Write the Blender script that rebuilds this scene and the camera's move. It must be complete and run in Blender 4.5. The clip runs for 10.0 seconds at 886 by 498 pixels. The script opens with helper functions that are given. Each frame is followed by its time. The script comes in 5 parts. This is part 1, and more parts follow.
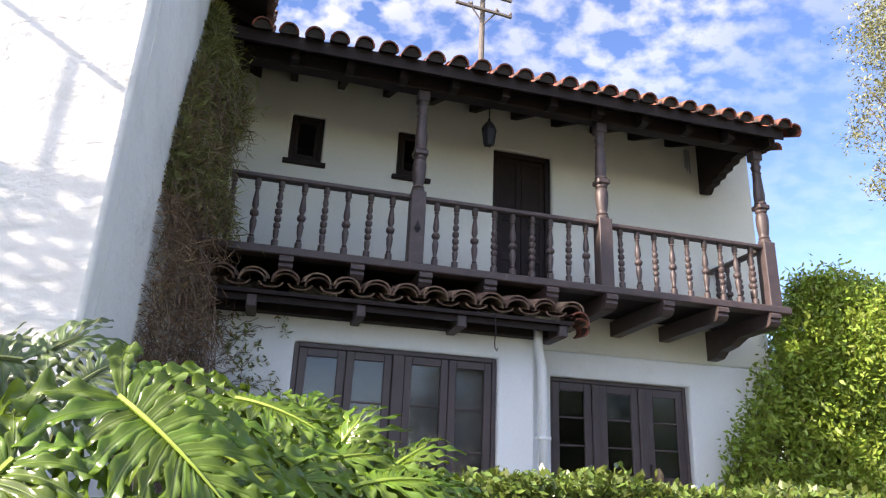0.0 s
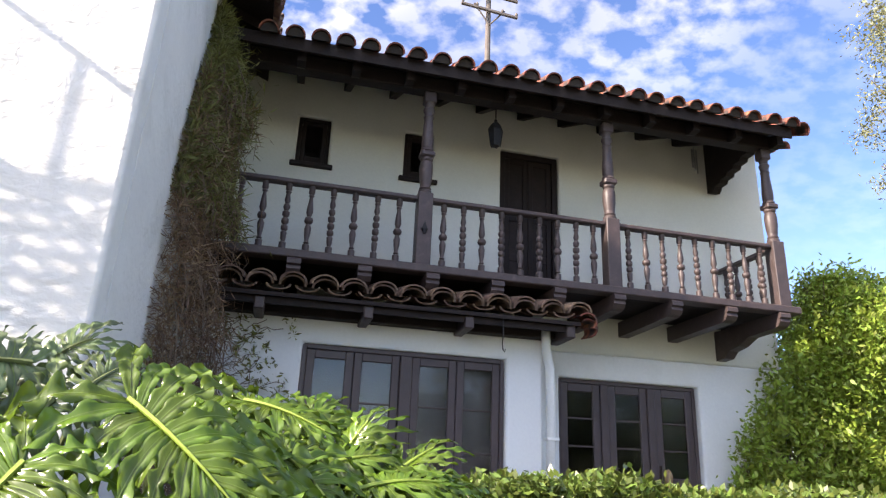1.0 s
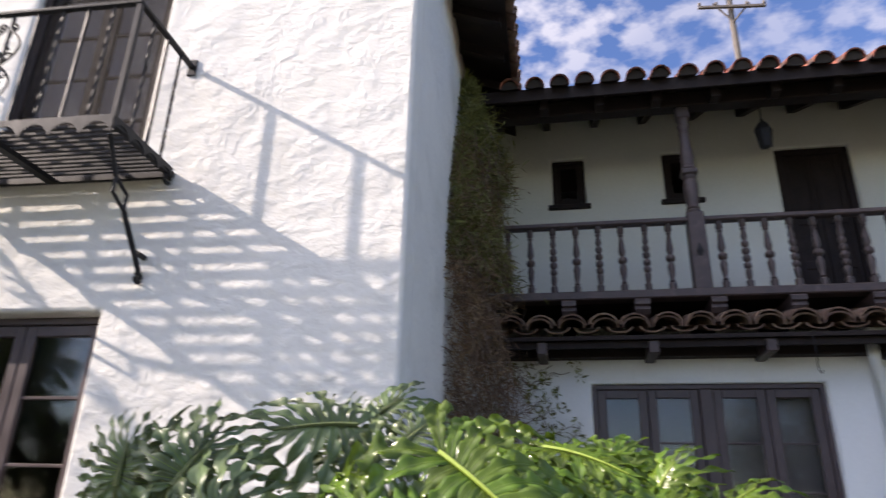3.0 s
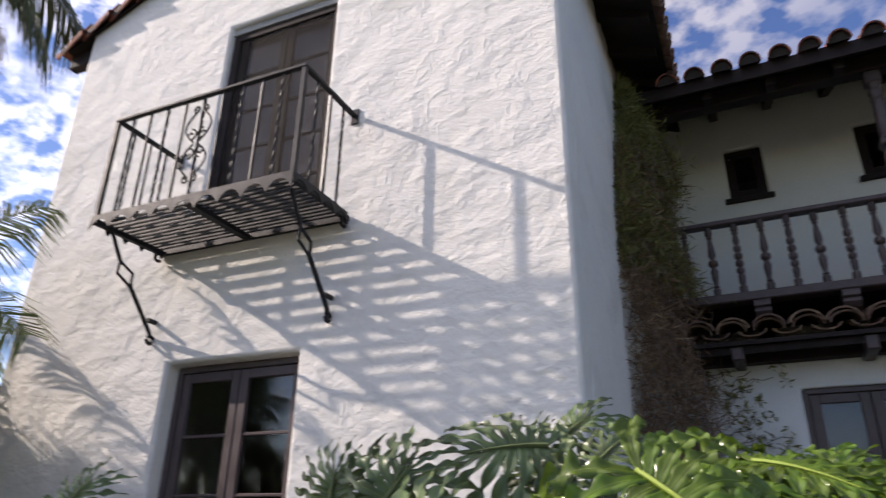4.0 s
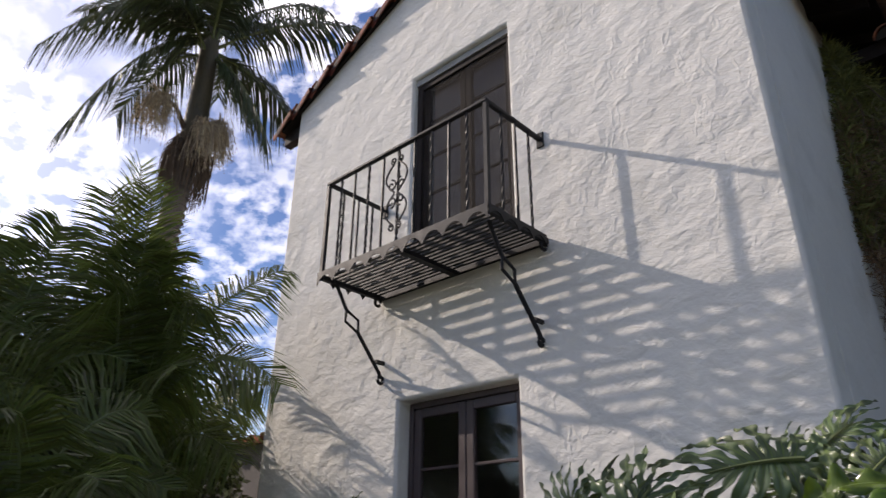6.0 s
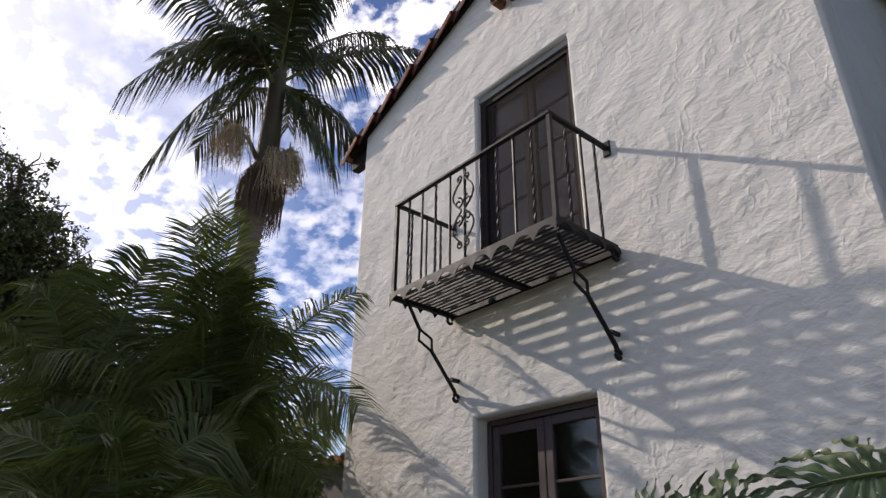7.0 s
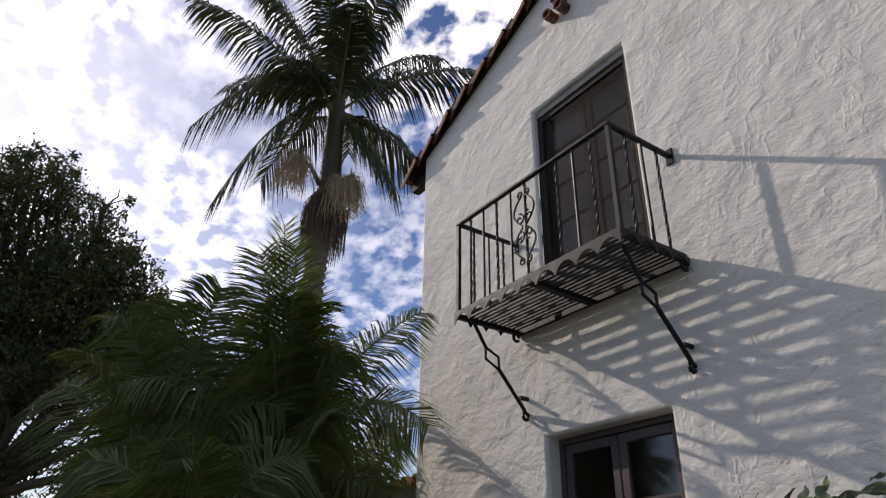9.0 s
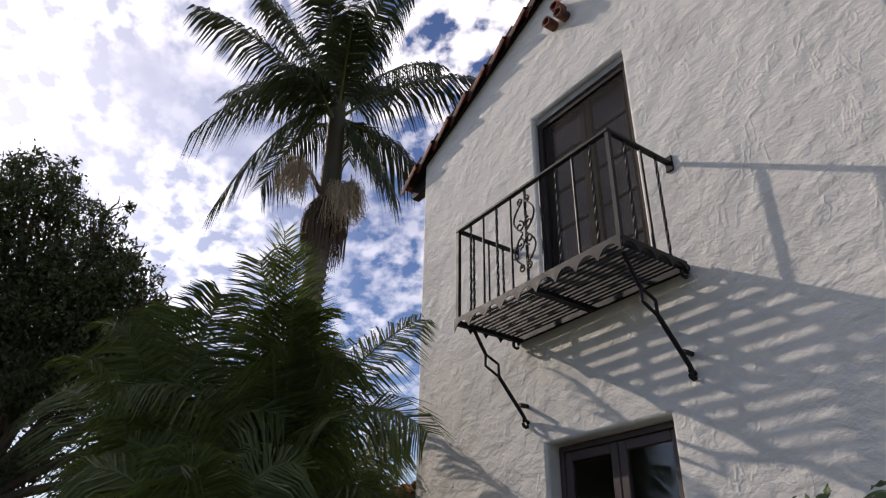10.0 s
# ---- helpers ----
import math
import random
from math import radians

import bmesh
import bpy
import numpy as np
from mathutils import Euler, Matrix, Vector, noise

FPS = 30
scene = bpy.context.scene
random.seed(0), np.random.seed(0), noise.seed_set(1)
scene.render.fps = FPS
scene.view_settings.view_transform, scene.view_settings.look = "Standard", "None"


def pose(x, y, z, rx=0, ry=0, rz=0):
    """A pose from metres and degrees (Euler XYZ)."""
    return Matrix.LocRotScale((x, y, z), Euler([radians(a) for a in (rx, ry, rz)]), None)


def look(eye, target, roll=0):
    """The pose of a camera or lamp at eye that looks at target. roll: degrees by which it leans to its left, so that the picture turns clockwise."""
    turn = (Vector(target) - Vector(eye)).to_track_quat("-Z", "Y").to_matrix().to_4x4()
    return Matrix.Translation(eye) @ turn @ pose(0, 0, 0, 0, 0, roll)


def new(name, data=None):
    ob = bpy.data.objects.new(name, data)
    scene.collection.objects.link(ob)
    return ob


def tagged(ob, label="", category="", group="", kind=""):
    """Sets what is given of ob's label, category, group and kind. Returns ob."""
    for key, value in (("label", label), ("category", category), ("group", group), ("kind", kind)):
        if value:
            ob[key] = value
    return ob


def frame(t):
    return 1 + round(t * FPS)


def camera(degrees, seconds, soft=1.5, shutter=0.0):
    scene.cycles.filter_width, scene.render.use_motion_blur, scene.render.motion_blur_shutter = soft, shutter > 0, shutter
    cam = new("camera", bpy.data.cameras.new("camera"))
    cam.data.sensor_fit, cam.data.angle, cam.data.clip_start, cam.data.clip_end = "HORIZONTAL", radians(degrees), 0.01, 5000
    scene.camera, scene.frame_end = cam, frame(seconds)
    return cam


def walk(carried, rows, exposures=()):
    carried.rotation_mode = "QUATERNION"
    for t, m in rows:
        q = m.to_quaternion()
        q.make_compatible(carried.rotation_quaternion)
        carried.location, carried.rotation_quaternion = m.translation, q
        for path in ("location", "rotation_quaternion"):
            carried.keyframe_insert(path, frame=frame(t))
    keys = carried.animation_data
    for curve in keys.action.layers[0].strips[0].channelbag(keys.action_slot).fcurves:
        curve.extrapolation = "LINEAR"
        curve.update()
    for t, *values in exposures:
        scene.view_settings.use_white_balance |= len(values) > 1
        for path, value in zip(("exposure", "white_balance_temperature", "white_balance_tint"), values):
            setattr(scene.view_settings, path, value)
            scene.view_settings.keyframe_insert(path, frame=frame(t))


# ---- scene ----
# Camera: it stands on one spot and turns.
cam = camera(66.77, 10.0, soft=1.25, shutter=0.5)
EYE = (0.0, 0.0, 1.6)
PATH = [
    (0, pose(*EYE, 109.03, -2.41, -14.86)),
    (0.5, pose(*EYE, 109.04, -2.53, -14.65)),
    (1, pose(*EYE, 109.10, -2.31, -14.18)),
    (1.5, pose(*EYE, 109.15, -2.33, -11.17)),
    (2, pose(*EYE, 109.71, -2.22, -4.61)),
    (2.5, pose(*EYE, 110.73, -1.78, 2.79)),
    (3, pose(*EYE, 111.81, -1.40, 10.28)),
    (4.5, pose(*EYE, 113.46, -0.53, 32.43)),
    (5, pose(*EYE, 113.74, -0.21, 37.05)),
    (5.5, pose(*EYE, 114.23, -0.29, 40.95)),
    (7, pose(*EYE, 116.27, -0.56, 51.31)),
    (7.5, pose(*EYE, 116.70, -0.58, 53.47)),
    (8, pose(*EYE, 117.08, -0.60, 55.92)),
    (8.5, pose(*EYE, 117.43, -0.66, 56.78)),
    (9, pose(*EYE, 117.77, -0.78, 57.17)),
    (9.5, pose(*EYE, 118.09, -0.84, 57.23)),
    (10, pose(*EYE, 118.34, -0.86, 57.12)),
]
walk(cam, PATH, exposures=[
    (0.0, 1.30, 7050, 20), (1.4, 1.30, 7050, 20), (2.5, 1.02, 7000, 21), (3.0, 0.72, 6950, 22), (4.5, 0.16, 6900, 23),
    (5.5, -0.11, 6950, 21), (7.0, -0.40, 6950, 20), (10.0, -0.65, 6950, 20)])

# ---- light ----
SUN_YAW, SUN_EL = 106.4, 30.4
SUN_DIR = Vector((-math.sin(radians(SUN_YAW)) * math.cos(radians(SUN_EL)),
                  math.cos(radians(SUN_YAW)) * math.cos(radians(SUN_EL)), math.sin(radians(SUN_EL))))


def make_world():
    w = bpy.data.worlds.new("sky")
    scene.world = w
    w.use_nodes = True
    nt = w.node_tree
    nt.nodes.clear()
    N, L = nt.nodes.new, nt.links.new
    out, bg = N("ShaderNodeOutputWorld"), N("ShaderNodeBackground")
    sky = N("ShaderNodeTexSky")
    sky.sky_type = "NISHITA"
    sky.sun_disc = False
    sky.sun_elevation = radians(SUN_EL)
    sky.sun_rotation = math.atan2(SUN_DIR.x, SUN_DIR.y)
    sky.dust_density, sky.ozone_density, sky.air_density = 0.2, 3.0, 1.1
    co = N("ShaderNodeTexCoord")
    sep = N("ShaderNodeSeparateXYZ")
    L(co.outputs["Generated"], sep.inputs[0])
    above = N("ShaderNodeMath")
    above.operation = "MAXIMUM"
    L(sep.outputs["Z"], above.inputs[0])
    above.inputs[1].default_value = 0.0
    up = N("ShaderNodeMath")
    L(above.outputs[0], up.inputs[0])
    up.inputs[1].default_value = 0.30
    # clouds lie on a level sheet overhead
    div = N("ShaderNodeVectorMath")
    div.operation = "DIVIDE"
    L(co.outputs["Generated"], div.inputs[0])
    L(up.outputs[0], div.inputs[1])

    def cloud(scale, detail, rough, lo, hi, stretch):
        m = N("ShaderNodeMapping")
        m.inputs["Scale"].default_value = (1.0, stretch, 0.0)
        m.inputs["Rotation"].default_value = (0, 0, 0.5)
        L(div.outputs[0], m.inputs[0])
        n = N("ShaderNodeTexNoise")
        n.inputs["Scale"].default_value, n.inputs["Detail"].default_value = scale, detail
        n.inputs["Roughness"].default_value = rough
        n.inputs["Distortion"].default_value = 0.0
        L(m.outputs[0], n.inputs["Vector"])
        r = N("ShaderNodeMapRange")
        r.inputs[1].default_value, r.inputs[2].default_value = lo, hi
        L(n.outputs["Fac"], r.inputs[0])
        return r.outputs[0]

    big = cloud(1.6, 3.0, 0.5, 0.33, 0.58, 1.0)
    puffs = cloud(19.0, 5.0, 0.52, 0.41, 0.61, 1.15)
    mul = N("ShaderNodeMath")
    mul.operation = "MULTIPLY"
    L(big, mul.inputs[0])
    L(puffs, mul.inputs[1])
    # clouds are whiter towards the sun, which shines through them
    dot = N("ShaderNodeVectorMath")
    dot.operation = "DOT_PRODUCT"
    L(co.outputs["Generated"], dot.inputs[0])
    dot.inputs[1].default_value = SUN_DIR
    glow = N("ShaderNodeMapRange")
    glow.inputs[1].default_value, glow.inputs[2].default_value = 0.35, 1.0
    glow.inputs[3].default_value, glow.inputs[4].default_value = 5.6, 32.0
    L(dot.outputs["Value"], glow.inputs[0])
    comb = N("ShaderNodeCombineColor")
    for i, k in enumerate((0.96, 0.98, 1.0)):
        mm = N("ShaderNodeMath")
        mm.operation = "MULTIPLY"
        L(glow.outputs[0], mm.inputs[0])
        mm.inputs[1].default_value = k
        L(mm.outputs[0], comb.inputs[i])
    # a veil that thickens towards the sun
    veil = N("ShaderNodeMapRange")
    veil.inputs[1].default_value, veil.inputs[2].default_value = 0.80, 1.0
    veil.inputs[3].default_value, veil.inputs[4].default_value = 0.0, 0.25
    L(dot.outputs["Value"], veil.inputs[0])
    # the sheet of cloud thins out away from the sun
    thin = N("ShaderNodeMapRange")
    thin.inputs[1].default_value, thin.inputs[2].default_value = -0.45, 0.45
    thin.inputs[3].default_value, thin.inputs[4].default_value = 0.36, 1.0
    L(dot.outputs["Value"], thin.inputs[0])
    low = N("ShaderNodeMapRange")
    low.inputs[1].default_value, low.inputs[2].default_value = 0.32, 0.72
    low.inputs[3].default_value, low.inputs[4].default_value = 0.30, 1.0
    L(sep.outputs["Z"], low.inputs[0])
    high = N("ShaderNodeMath")
    high.operation = "MULTIPLY"
    L(thin.outputs[0], high.inputs[0])
    L(low.outputs[0], high.inputs[1])
    cover = N("ShaderNodeMath")
    cover.operation = "MULTIPLY"
    L(mul.outputs[0], cover.inputs[0])
    L(high.outputs[0], cover.inputs[1])
    mx = N("ShaderNodeMath")
    mx.operation = "ADD"
    mx.use_clamp = True
    L(cover.outputs[0], mx.inputs[0])
    L(veil.outputs[0], mx.inputs[1])
    mix = N("ShaderNodeMix")
    mix.data_type = "RGBA"
    L(mx.outputs[0], mix.inputs["Factor"])
    deep = N("ShaderNodeHueSaturation")
    deep.inputs["Saturation"].default_value = 1.15
    deep.inputs["Hue"].default_value = 0.512
    L(sky.outputs[0], deep.inputs["Color"])
    L(deep.outputs[0], mix.inputs["A"])
    L(comb.outputs[0], mix.inputs["B"])
    L(mix.outputs["Result"], bg.inputs["Color"])
    bg.inputs["Strength"].default_value = 0.14
    L(bg.outputs[0], out.inputs[0])


make_world()
sun_data = bpy.data.lights.new("sun", "SUN")
sun_data.energy, sun_data.angle, sun_data.color = 5.0, radians(0.55), (1.0, 0.935, 0.82)
sun = new("sun", sun_data)
sun.matrix_world = look(SUN_DIR * 40, (0, 0, 0))

# ---- materials ----


def mat(name, color, rough=0.7, var=0.15, scale=6.0, bump=0.15, fine=60.0, metal=0.0, spec=0.5,
        tint=None, tint_at=(0.5, 0.7), tint_scale=2.0, each=0.0, dist=0.01, translucent=0.0, stretch=(1, 1, 1)):
    """Procedural surface: base colour varied at two scales, stains of a second tint, fine relief."""
    m = bpy.data.materials.new(name)
    m.use_nodes = True
    nt = m.node_tree
    N, L = nt.nodes.new, nt.links.new
    b = nt.nodes["Principled BSDF"]
    out = nt.nodes["Material Output"]
    b.inputs["Roughness"].default_value, b.inputs["Metallic"].default_value = rough, metal
    b.inputs["Specular IOR Level"].default_value = spec
    co = N("ShaderNodeTexCoord")
    mp = N("ShaderNodeMapping")
    mp.inputs["Scale"].default_value = stretch
    L(co.outputs["Object"], mp.inputs[0])

    def nz(s, d=4.0):
        n = N("ShaderNodeTexNoise")
        n.inputs["Scale"].default_value, n.inputs["Detail"].default_value = s, d
        L(mp.outputs[0], n.inputs["Vector"])
        return n.outputs["Fac"]

    def ramp(src, lo, hi, a=0.25, z=0.75):
        r = N("ShaderNodeMapRange")
        for i, v in enumerate((a, z, lo, hi)):
            r.inputs[i + 1].default_value = v
        L(src, r.inputs[0])
        return r.outputs[0]

    hsv = N("ShaderNodeHueSaturation")
    hsv.inputs["Color"].default_value = (*color, 1)
    coarse, grain = nz(scale), nz(fine)
    val = N("ShaderNodeMath")
    val.operation = "MULTIPLY"
    L(ramp(coarse, 1 - var, 1 + var), val.inputs[0])
    L(ramp(grain, 1 - var * 0.6, 1 + var * 0.6), val.inputs[1])
    value = val.outputs[0]
    if each:
        info = N("ShaderNodeObjectInfo")
        geo = N("ShaderNodeNewGeometry")
        add = N("ShaderNodeMath")
        L(info.outputs["Random"], add.inputs[0])
        L(geo.outputs["Random Per Island"], add.inputs[1])
        fr = N("ShaderNodeMath")
        fr.operation = "FRACT"
        L(add.outputs[0], fr.inputs[0])
        v2 = N("ShaderNodeMath")
        v2.operation = "MULTIPLY"
        L(value, v2.inputs[0])
        L(ramp(fr.outputs[0], 1 - each, 1 + each, 0, 1), v2.inputs[1])
        value = v2.outputs[0]
        L(ramp(fr.outputs[0], 0.5 - each * 0.05, 0.5 + each * 0.05, 0, 1), hsv.inputs["Hue"])
    L(value, hsv.inputs["Value"])
    col = hsv.outputs[0]
    if tint:
        mix = N("ShaderNodeMix")
        mix.data_type = "RGBA"
        L(ramp(nz(tint_scale, 6.0), 0, 1, *tint_at), mix.inputs["Factor"])
        L(col, mix.inputs["A"])
        mix.inputs["B"].default_value = (*tint, 1)
        col = mix.outputs["Result"]
    L(col, b.inputs["Base Color"])
    L(ramp(coarse, max(0.02, rough - 0.08), min(1, rough + 0.08)), b.inputs["Roughness"])
    if bump:
        bp = N("ShaderNodeBump")
        bp.inputs["Strength"].default_value, bp.inputs["Distance"].default_value = bump, dist
        mixn = N("ShaderNodeMath")
        L(coarse, mixn.inputs[0])
        L(grain, mixn.inputs[1])
        L(mixn.outputs[0], bp.inputs["Height"])
        L(bp.outputs[0], b.inputs["Normal"])
    if translucent:
        tr = N("ShaderNodeBsdfTranslucent")
        L(col, tr.inputs["Color"])
        ms = N("ShaderNodeMixShader")
        ms.inputs[0].default_value = translucent
        L(b.outputs[0], ms.inputs[1])
        L(tr.outputs[0], ms.inputs[2])
        L(ms.outputs[0], out.inputs[0])
    return m


def stucco_mat(name, color):
    """Hand-trowelled white stucco: broad lumps, short trowel ridges, fine sand."""
    m = mat(name, color, rough=0.9, var=0.04, scale=1.6, bump=0, fine=24, spec=0.2,
            tint=(color[0] * 0.8, color[1] * 0.8, color[2] * 0.78), tint_at=(0.56, 0.8), tint_scale=1.3)
    nt = m.node_tree
    N, L = nt.nodes.new, nt.links.new
    b = nt.nodes["Principled BSDF"]
    co = N("ShaderNodeTexCoord")
    mp = N("ShaderNodeMapping")
    mp.inputs["Rotation"].default_value = (0, 0.7, 0)
    mp.inputs["Scale"].default_value = (1.0, 1.0, 1.6)
    L(co.outputs["Object"], mp.inputs[0])
    def nz(scale, detail, distort, src):
        n = N("ShaderNodeTexNoise")
        n.inputs["Scale"].default_value, n.inputs["Detail"].default_value = scale, detail
        n.inputs["Distortion"].default_value = distort
        L(src, n.inputs["Vector"])
        return n.outputs["Fac"]

    lumps = nz(2.4, 2.0, 0.0, co.outputs["Object"])
    ridge = N("ShaderNodeMapRange")
    ridge.inputs[1].default_value, ridge.inputs[2].default_value = 0.44, 0.72
    L(nz(4.2, 5.0, 0.35, mp.outputs[0]), ridge.inputs[0])
    rough = nz(13.0, 5.0, 0.4, mp.outputs[0])
    sand = nz(55.0, 3.0, 0.0, co.outputs["Object"])
    strokes = N("ShaderNodeMapping")
    strokes.inputs["Rotation"].default_value = (0, -0.6, 0)
    strokes.inputs["Scale"].default_value = (2.2, 1.0, 0.8)
    L(co.outputs["Object"], strokes.inputs[0])
    fold = N("ShaderNodeMath")
    fold.operation = "PINGPONG"
    fold.inputs[1].default_value = 0.5
    L(nz(4.0, 2.0, 0.15, strokes.outputs[0]), fold.inputs[0])
    crest = N("ShaderNodeMapRange")
    crest.inputs[1].default_value, crest.inputs[2].default_value = 0.455, 0.5
    L(fold.outputs[0], crest.inputs[0])
    patchy = N("ShaderNodeMath")
    patchy.operation = "MULTIPLY"
    gate = N("ShaderNodeMapRange")
    gate.inputs[1].default_value, gate.inputs[2].default_value = 0.48, 0.62
    L(nz(3.1, 3.0, 0.0, co.outputs["Object"]), gate.inputs[0])
    L(crest.outputs[0], patchy.inputs[0])
    L(gate.outputs[0], patchy.inputs[1])
    prev = None
    for src, k, d in ((lumps, 0.4, 0.06), (ridge.outputs[0], 0.30, 0.02), (patchy.outputs[0], 0.22, 0.010), (rough, 0.48, 0.015), (sand, 0.45, 0.004)):
        bp = N("ShaderNodeBump")
        bp.inputs["Strength"].default_value, bp.inputs["Distance"].default_value = k, d
        L(src, bp.inputs["Height"])
        if prev:
            L(prev.outputs[0], bp.inputs["Normal"])
        prev = bp
    L(prev.outputs[0], b.inputs["Normal"])
    return m


def glass_mat(name, rough=0.03):
    m = bpy.data.materials.new(name)
    m.use_nodes = True
    nt = m.node_tree
    b = nt.nodes["Principled BSDF"]
    b.inputs["Base Color"].default_value = (0.9, 0.93, 0.93, 1)
    b.inputs["Roughness"].default_value = rough
    b.inputs["Transmission Weight"].default_value = 1.0
    b.inputs["IOR"].default_value = 1.5
    n = nt.nodes.new("ShaderNodeTexNoise")
    n.inputs["Scale"].default_value = 1.4
    bp = nt.nodes.new("ShaderNodeBump")
    bp.inputs["Strength"].default_value, bp.inputs["Distance"].default_value = 0.05, 0.01
    co = nt.nodes.new("ShaderNodeTexCoord")
    nt.links.new(co.outputs["Object"], n.inputs["Vector"])
    nt.links.new(n.outputs["Fac"], bp.inputs["Height"])
    nt.links.new(bp.outputs[0], b.inputs["Normal"])
    return m


STUCCO = stucco_mat("white_stucco", (0.82, 0.81, 0.76))
PLASTER = mat("smooth_white_plaster", (0.85, 0.87, 0.86), 0.9, 0.04, 1.2, 0.12, 30, spec=0.2,
              tint=(0.62, 0.64, 0.60), tint_at=(0.55, 0.85), tint_scale=1.1)
# White plaster of the upper wall, toned down to carry the eave's shade.
UPPER_PLASTER = mat("plaster_with_eave_shade", (0.72, 0.73, 0.66), 0.9, 0.05, 1.0, 0.12, 30, spec=0.2,
            tint=(0.62, 0.63, 0.55), tint_at=(0.5, 0.8), tint_scale=0.9)
# WOOD is the BALUSTER paint again, darkened to hold the shade under the eaves.
WOOD = mat("dark_brown_wood_with_shade", (0.022, 0.0155, 0.0145), 0.7, 0.3, 5, 0.25, 40,
           tint=(0.045, 0.031, 0.029), tint_at=(0.55, 0.85), tint_scale=4, spec=0.25)
BALUSTER = mat("weathered_brown_paint", (0.066, 0.047, 0.045), 0.5, 0.25, 9, 0.2, 60,
               tint=(0.13, 0.098, 0.092), tint_at=(0.6, 0.85), tint_scale=10)
FRAME = mat("brown_window_paint", (0.085, 0.062, 0.062), 0.42, 0.15, 6, 0.1, 50)
TILE = mat("terracotta_roof_tile", (0.42, 0.115, 0.065), 0.85, 0.25, 9, 0.3, 60,
           tint=(0.06, 0.042, 0.035), tint_at=(0.31, 0.58), tint_scale=7, each=0.3)
OLD_TILE = mat("weathered_mossy_roof_tile", (0.27, 0.17, 0.12), 0.9, 0.3, 10, 0.4, 60,
               tint=(0.075, 0.06, 0.045), tint_at=(0.40, 0.66), tint_scale=8, each=0.3)
IRON = mat("black_wrought_iron", (0.018, 0.018, 0.02), 0.6, 0.2, 12, 0.15, 90, metal=0.0, spec=0.3)
GLASS = glass_mat("window_glass")
# The dimness of the unlit rooms is put into this colour.
ROOM = mat("room_plaster_painted_dim", (0.06, 0.056, 0.054), 0.9, 0.1, 2, 0)
SCREEN = mat("dark_insect_screen", (0.05, 0.043, 0.038), 0.8, 0.1, 3, 0, spec=0.1)
nt = SCREEN.node_tree
clear, both = nt.nodes.new("ShaderNodeBsdfTransparent"), nt.nodes.new("ShaderNodeMixShader")
both.inputs[0].default_value = 0.32
nt.links.new(clear.outputs[0], both.inputs[1])
nt.links.new(nt.nodes["Principled BSDF"].outputs[0], both.inputs[2])
nt.links.new(both.outputs[0], nt.nodes["Material Output"].inputs[0])
# Grey put behind the french door panes for the sky they reflect.
PANE_GREY = mat("pane_reflection_grey", (0.15, 0.135, 0.15), 0.85, 0.06, 3, 0.05, 40)
PIPE = mat("white_painted_downpipe", (0.78, 0.80, 0.78), 0.5, 0.05, 4, 0.05, 40)
SOIL = mat("dry_garden_soil", (0.085, 0.075, 0.055), 0.95, 0.2, 3, 0.6, 40, tint=(0.05, 0.065, 0.025), tint_scale=1.2)
POLE = mat("weathered_grey_pole_wood", (0.15, 0.13, 0.115), 0.9, 0.2, 5, 0.2, 40)

# ---- mesh helpers ----


def part(name, bm, material, parent=None, label="", smooth=False):
    me = bpy.data.meshes.new(name)
    bmesh.ops.recalc_face_normals(bm, faces=bm.faces)
    bm.to_mesh(me)
    bm.free()
    if smooth:
        me.polygons.foreach_set("use_smooth", [True] * len(me.polygons))
    me.materials.append(material)
    ob = new(name, me)
    ob.parent = parent
    if label:
        tagged(ob, label)
    return ob


def thing(name, m, label, category, group="", kind=""):
    ob = new(name)
    ob.matrix_basis = m
    ob.empty_display_size = 0.1
    return tagged(ob, label, category, group, kind)


def raw(name, verts, faces, material, parent=None, label="", smooth=False):
    me = bpy.data.meshes.new(name)
    me.from_pydata(verts, [], faces)
    me.materials.append(material)
    if smooth:
        me.polygons.foreach_set("use_smooth", [True] * len(me.polygons))
    ob = new(name, me)
    ob.parent = parent
    if label:
        tagged(ob, label)
    return ob


def box(bm, x0, x1, y0, y1, z0, z1, bev=0.0):
    vs = [bm.verts.new((x, y, z)) for x in (x0, x1) for y in (y0, y1) for z in (z0, z1)]
    fs = [bm.faces.new([vs[i] for i in f]) for f in
          ((0, 1, 3, 2), (4, 6, 7, 5), (0, 4, 5, 1), (2, 3, 7, 6), (0, 2, 6, 4), (1, 5, 7, 3))]
    if bev:
        bmesh.ops.bevel(bm, geom=list({e for f in fs for e in f.edges}), offset=bev, segments=1, affect="EDGES")
    return bm


def boxes(*args, bev=0.0):
    bm = bmesh.new()
    for a in args:
        box(bm, *a, bev=bev)
    return bm


